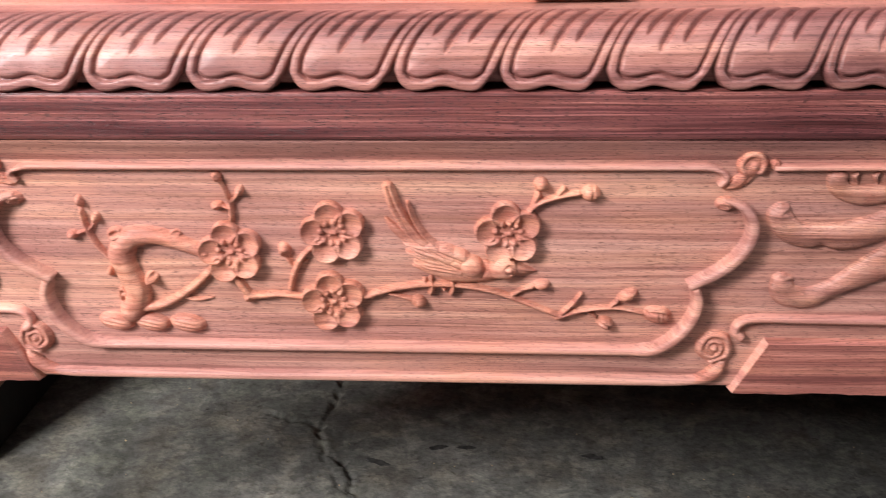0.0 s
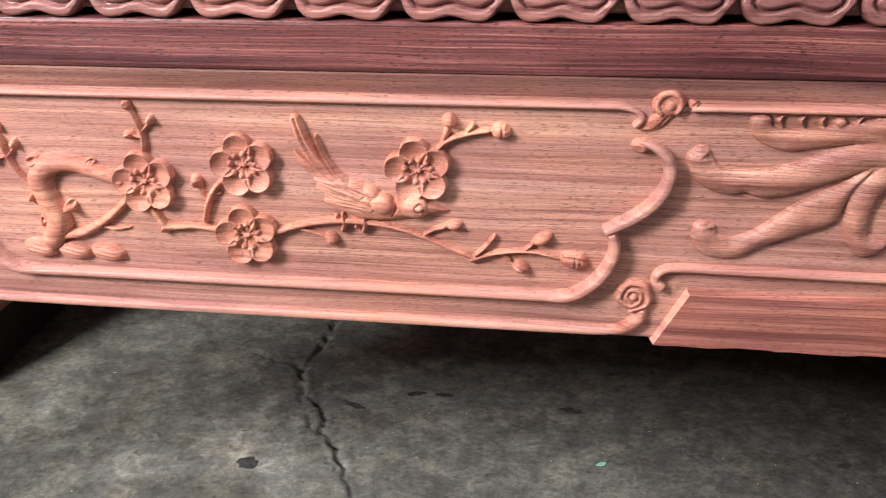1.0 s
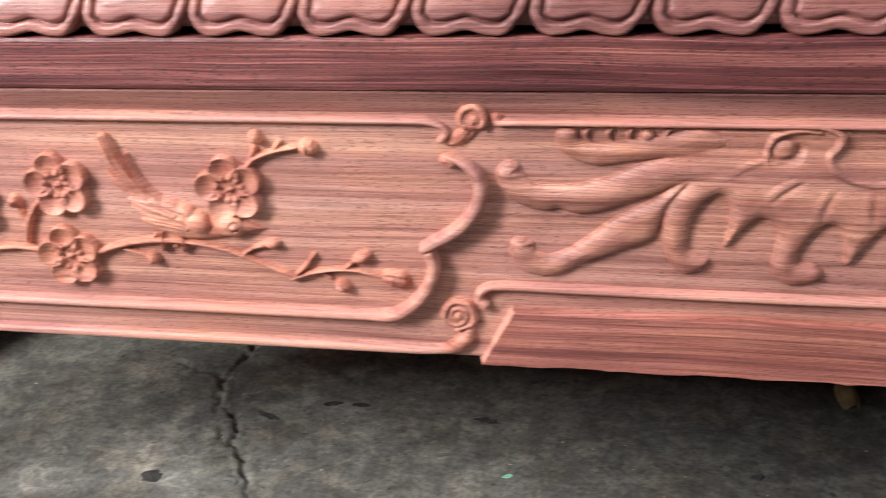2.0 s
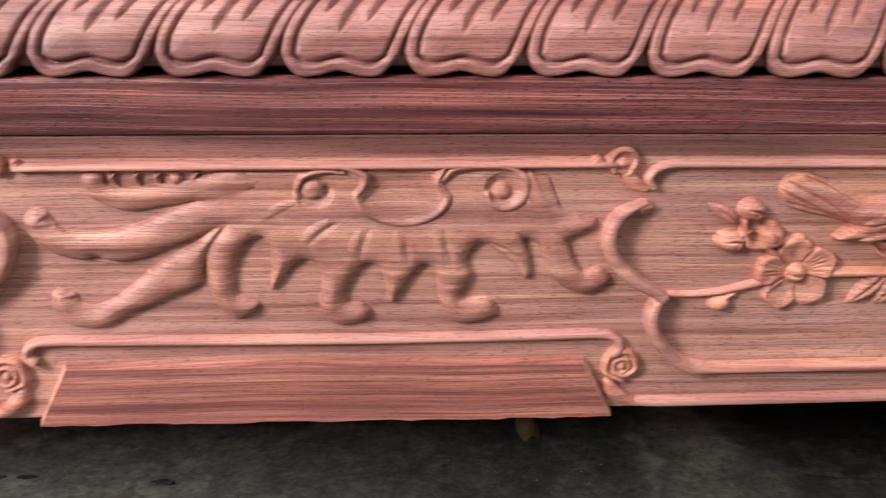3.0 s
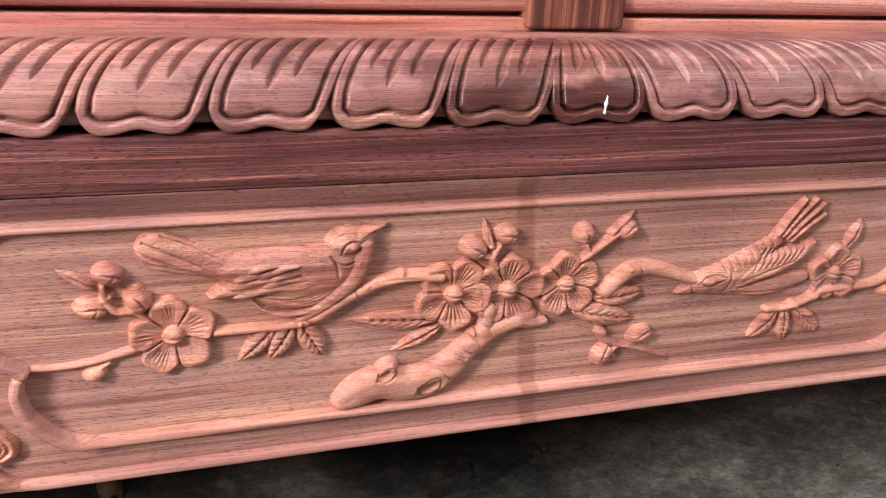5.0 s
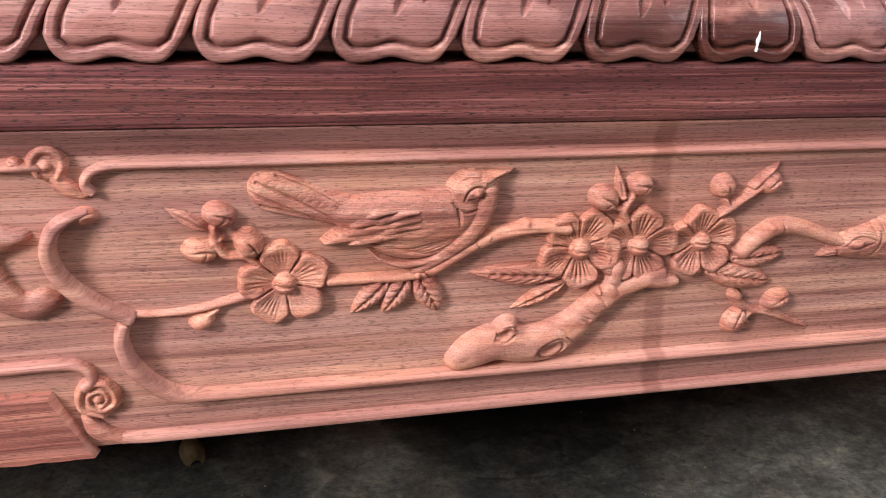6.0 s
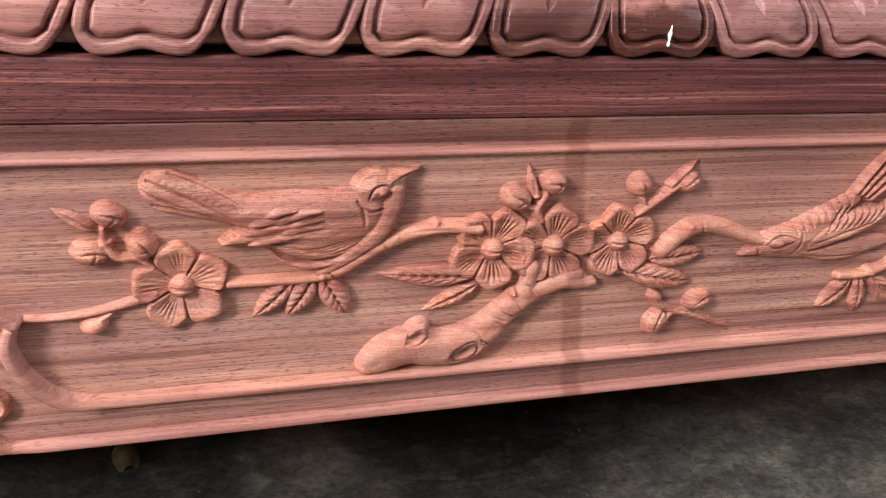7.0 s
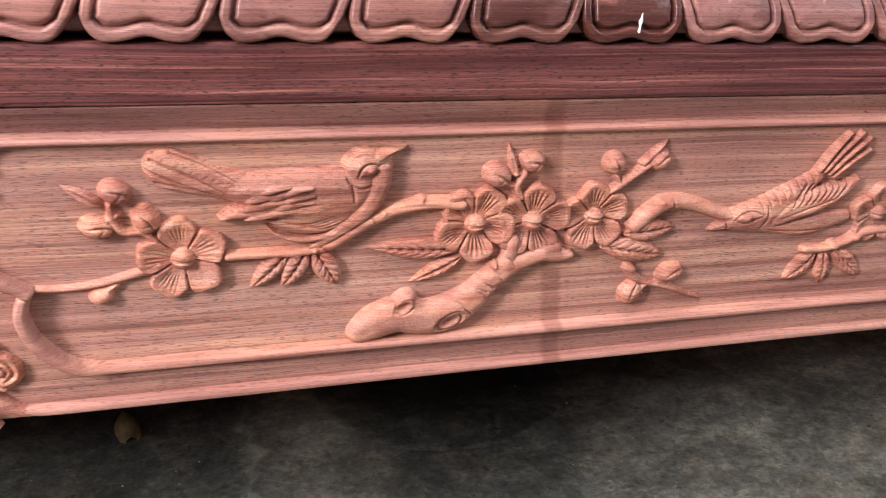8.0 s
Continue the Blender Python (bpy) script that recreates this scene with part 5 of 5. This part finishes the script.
    k.dome(548, 339.5, 8.4, 6.6, 35, 7.4, 0.4).hollow(547, 337.8, 5.0, 3.4, 30, 3.0)
    k.cut([(541.8, 334.8), (544.4, 341), (551, 342.2), (553, 338), (548, 333.6), (541.8, 334.8)], 0.55, 1.1)
    k.dome(573.5, 326, 12.0, 7.2, 24, 8.2, 0.5).hollow(573.5, 325.5, 9.4, 5.0, 24, 4.2)
    k.cut([(564.5, 321.4, .8), (567, 327.6, 1), (577, 332.4, 1), (583, 329.6, .8)], 0.6, 1.2)
    k.dome(584, 331.5, 3.0, 2.4, 40, 7.4).cut([(582, 333), (586, 330)], 0.5, 1.2)
    k.cut([(588, 346, .5), (594, 343, 1)], 0.6, 1.2).cut([(592, 349, .5), (598, 345, 1)], 0.6, 1.2)
    for u, v in ((600, 353), (592, 341), (607, 361), (580, 336)):
        k.cut([(u - 5, v + 3, .4), (u, v + 0.6, 1), (u + 3, v - 4, .5)], 0.8, 0.9)
    k.dome(598, 358, 4.0, 3.0, 40, 6.6)
    k.moved(-4.0, 1.8).make("trunk_carving", apron, trunk_wood, "thick hollow-knotted trunk in relief")
    for leaf in ((572, 366, 523, 370, 6.6, 4.2, 6), (575, 361, 547, 347.5, 4.6, 3.8, 4),):
        Carving(0.6).leaf(*leaf).moved(0, 4.6).make("leaf_carving", apron, relief_wood, "carved veined leaf")
    for u, v, r, t in ((582.8, 382.5, 23.5, 60), (615.8, 382.3, 23.0, 10), (652, 383, 21.5, 24)):
        Carving().rose(u, v, r, t).moved(-1, 2.8).make("blossom_carving", apron, relief_wood, "open blossom with fluted petals and domed heart", 0.5)
    k = Carving()
    k.ridge([(606, 398, 2.6), (603, 404, 2.8), (607, 412, 2.8)], 4.2).ridge([(603, 404, 2.0), (597, 406, 2.2)], 3.8)
    k.bud(592, 411, 9.4, 7.2, -35, 6.4).bud(611, 418, 8.4, 6.6, -20, 6.2)
    k.ridge([(602, 412, 3.0), (599.5, 420, 2.4), (597.5, 428, 0.6)], 4.2).cut([(601, 413), (598.5, 424)], 0.6, 1.0)
    k.moved(0.4, 2.2).make("bud_carving", apron, relief_wood, "pair of split buds on short stems")
    k = Carving()
    k.ridge([(661, 398, 2.4), (667, 402, 2.8), (675, 408, 3.0), (684, 414, 2.6)], 4.4).ridge([(667, 402, 1.8), (664, 407, 2)], 3.8)
    k.bud(661.5, 415, 7.2, 7.0, -70, 6.4).bud(689, 415.5, 7.6, 6.4, 30, 6.0)
    k.ridge([(679, 414, 2.6), (686, 421, 2.4), (693, 427, 0.6)], 4.0)
    k.moved(-2.5, 3.0).make("bud_carving", apron, relief_wood, "pair of round buds with a pointed leaf")
    k = Carving(0.7)
    k.ridge([(676, 380, 5.6), (684, 388, 5.6), (693, 393, 5.4), (704, 393, 5.0), (718, 389, 4.6), (730, 384, 4.2), (742, 380, 4.0)], 5.6)
    k.dome(690, 394, 4.4, 4.0, 0, 6.0).cut([(696, 397, .6), (698, 389, 1)], 0.7, 1.2)
    k.moved(1.0, -1.0).make("branch_carving", apron, trunk_wood, "crooked branch in relief")
    for leaf in ((672, 373, 703, 376, 7.2, 4.8, 4), (659, 366, 699, 357.5, 8.2, 5.0, 5),):
        Carving(0.6).leaf(*leaf).moved(0, 1.0).make("leaf_carving", apron, relief_wood, "carved veined leaf")
    k = Carving()
    k.ridge([(678, 350, 3.0), (684, 343, 2.8), (690, 340, 2.4), (704, 336, 2.6), (718, 330, 2.2), (730, 325, 0.8)], 3.8)
    k.dome(680, 350, 5.4, 3.6, -45, 4.4).bud(682, 333.5, 8.8, 7.2, 60, 5.8).bud(706, 345, 9.2, 6.8, 20, 6.0)
    k.ridge([(692, 339, 2.0), (688, 335, 2.4), (690, 331, 2.0)], 3.6)
    k.moved(-2.0, 1.3).make("bud_carving", apron, relief_wood, "sprig with two small buds")
    # diving ornament, beak down to the left: one plain carved form
    k = Carving(0.9)
    k.ridge([(746, 379, 7.0), (769, 378, 7.8), (788, 375, 7.8), (804, 377, 6.4), (818, 379, 4.0)], 4.2, 0.2, soft=1.6)
    k.ridge([(742, 381, 8.0), (757, 384, 10.6), (770, 391, 9.6), (781, 399, 7.2), (792, 407, 5.0)], 5.4, 0.2, soft=1.6)
    for i in range(8):
        u, v = 755 + 4.6 * i, 391.5 + 2.1 * i
        k.cut([(u + 2.6, v - 4.6, .3), (u + 1.4, v - 0.2, 1), (u - 1.8, v + 4.2, .9)], 1.0, 1.5)
    k.ridge([(768, 380, 3.6), (778, 386, 6.6), (792, 391.5, 7.6), (806, 396.5, 5.2), (819, 403.5, 1.6)], 3.2, 0.5, base=3.0, soft=0.5)
    for i in range(8):
        k.cut([(776 + 4.2 * i, 388.5 + 0.75 * i, .5), (780 + 4.2 * i, 395 + 0.55 * i, 1), (783.5 + 4.2 * i, 401.5 + 0.3 * i, 1)], 0.8, 2.2)
    k.cut([(770, 381, .6), (786, 387, 1), (806, 393.5, .6)], 0.7, 1.0).cut([(768, 376, .6), (790, 381, 1), (808, 388, .8)], 0.8, 1.5)
    k.cut([(762, 374, .5), (780, 371.5, 1), (800, 372, .6)], 0.7, 1.0)
    for a, b, c, d in ((791, 411, 808, 434.0), (794.5, 410, 816.5, 434.0), (798, 408.5, 822.5, 430.5), (801, 406.5, 824, 423)):
        k.ridge([(a, b, 2.6), ((a + c) / 2 - 1, (b + d) / 2 + 0.5, 2.5), (c, d, 1.6)], 4.6, 0.1, soft=0.2)
    for i in range(6):
        k.cut([(796 + 2.4 * i, 418 + 2.6 * i, .5), (800 + 2.4 * i, 414.5 + 2.4 * i, 1)], 0.5, 0.8)
    k.ridge([(725, 374.8, 0.6), (731, 377.5, 3.2), (738, 380, 5.4)], 5.6, soft=0.4)
    k.dome(744, 381.5, 10.4, 8.6, 10, 6.4)
    k.cut([(733, 381.5, .5), (735, 378, 1), (734.5, 374.5, .5)], 0.7, 1.4).cut([(727, 375.5, .4), (733, 377.8, .8)], 0.4, 1.0)
    k.dome(746.5, 383, 3.0, 2.1, 10, 1.7, base=5.2)
    k.cut([(739, 382.5, .6), (744, 386, 1), (752, 386.5, 1), (758, 384.5, .5)], 0.6, 1.2).cut([(740, 382, .6), (746, 380, 1), (754, 382, 1), (758, 384, .5)], 0.6, 1.1)
    k.cut([(760, 390, .4), (761, 382, 1), (757, 374, .5)], 0.9, 1.0)
    k.moved(0, -2.4).make("ornament_carving", apron, relief_wood, "diving ornament with ribbed wing in low relief", 0.5)
    k = Carving()
    k.ridge([(798, 356, 3.0), (812, 356, 3.2), (826, 360, 3.4), (840, 366, 3.6), (868, 367, 3.4), (884, 370, 3.6), (898, 382, 4.4), (905, 392, 4)], 4.6)
    k.dome(818, 358, 5, 4, 0, 5.2).dome(832, 363, 4.6, 4, 0, 5.4).bud(889, 362, 5.0, 4.6, 30, 5.0)
    k.moved(-4.0, -1.0).make("branch_carving", apron, trunk_wood, "short knotted branch in relief")
    Carving().rose(846, 377, 20.5, 20).moved(-4.5, 0.2).make("blossom_carving", apron, relief_wood, "open blossom with fluted petals and domed heart", 0.5)
    for leaf in ((806, 352, 788, 335.5, 6.4, 3.8, 4), (813, 353, 815, 330, 5.6, 3.6, 4), (822, 353, 843, 334, 6.6, 3.8, 4), (850, 396, 859, 416, 4.6, 4.0, 2),):
        Carving(0.6).leaf(*leaf).moved(-4.0, -1.0).make("leaf_carving", apron, relief_wood, "carved veined leaf")


blossom_panel()

# ---- litter on the floor ----
def flake(name, x, y, w, d, h, turn, mat, label, category, points=26, seed=1):
    rng = random.Random(seed)
    bm = bmesh.new()
    ring, top = [], []
    for i in range(points):
        a = 2 * math.pi * i / points
        k = 0.85 + 0.16 * math.sin(2 * a + seed) + 0.10 * math.sin(5 * a + 2 * seed) + rng.uniform(-0.09, 0.09)
        px, py = w * k * math.cos(a), d * k * math.sin(a)
        ring.append(bm.verts.new((px, py, 0.0)))
        top.append(bm.verts.new((px * 0.86, py * 0.86, h * rng.uniform(0.6, 1.2))))
    bm.faces.new(ring[::-1])
    bm.faces.new(top)
    for i in range(points):
        j = (i + 1) % points
        bm.faces.new((ring[i], ring[j], top[j], top[i]))
    ob = part(name, bm, mat)
    ob.matrix_world = pose(x, y, 0.0005, 0, 0, turn)
    return tagged(ob, label, category)


# dark smudges of the concrete, built as thin raised flakes
for i, (x, y, w, d, t) in enumerate(((-0.192, 0.335, 0.012, 0.005, 5), (-0.161, 0.336, 0.011, 0.005, -5), (-0.256, 0.306, 0.015, 0.006, 160), (-0.022, 0.323, 0.013, 0.006, 0), (-0.340, 0.198, 0.014, 0.010, 20), (0.245, 0.262, 0.010, 0.004, 15))):
    tagged(flake("smudge_flake", x, y, w, d, 0.0005, t, flake_mat, "dark flat smudge on the concrete", "litter", seed=i), group="flakes on the floor")
flake("paper_scrap", 0.009, 0.236, 0.006, 0.004, 0.0015, 20, green_mat, "tiny pale green paper scrap on the concrete", "litter", 6, 8)


def leaf_chip():
    bm = bmesh.new()
    rows = []
    for i in range(7):
        k = i / 6
        w = 0.013 * math.sin(math.pi * (0.18 + 0.80 * k)) ** 0.8
        rows.append([bm.verts.new((w * q, -0.020 + 0.038 * k, 0.008 + 0.007 * math.sin(3 * k) - 0.010 * q * q + 0.004 * k)) for q in (-1, -0.5, 0, 0.5, 1)])
    for a, b in zip(rows, rows[1:]):
        for i in range(4):
            bm.faces.new((a[i], a[i + 1], b[i + 1], b[i]))
    bmesh.ops.solidify(bm, geom=list(bm.faces), thickness=0.002)
    low = min(v.co.z for v in bm.verts)
    for v in bm.verts:
        v.co.z -= low
    ob = part("wood_shaving", bm, chip_mat, smooth=True)
    ob.matrix_world = pose(0.356, 0.405, 0.0, 10, 0, 15)
    tagged(ob, "curled pale brown wood shaving on the floor", "litter")


leaf_chip()


def sawdust():
    """Pale crumbs scattered over the concrete."""
    rng = random.Random(12)
    verts, faces = [], []
    for i in range(150):
        x, y, s = rng.uniform(-0.62, 1.25), rng.uniform(0.10, 0.48), rng.uniform(0.0005, 0.0016)
        a, k = rng.uniform(0, 6.28), len(verts)
        c, d = math.cos(a) * s, math.sin(a) * s
        verts += [(x + c, y + d, 0.0), (x - d * .6, y + c * .6, 0.0), (x - c, y - d, 0.0), (x + d * .6, y - c * .6, 0.0), (x, y, s * 0.9)]
        verts[k:k + 5] = [(px, py, pz + 0.0012) for px, py, pz in verts[k:k + 5]]
        faces += [(k, k + 1, k + 4), (k + 1, k + 2, k + 4), (k + 2, k + 3, k + 4), (k + 3, k, k + 4), (k + 3, k + 2, k + 1, k)]
    ob = link("sawdust", verts, faces, chip_mat, smooth=False)
    tagged(ob, "pale sawdust crumbs scattered on the concrete", "sawdust", kind="stuff")


sawdust()
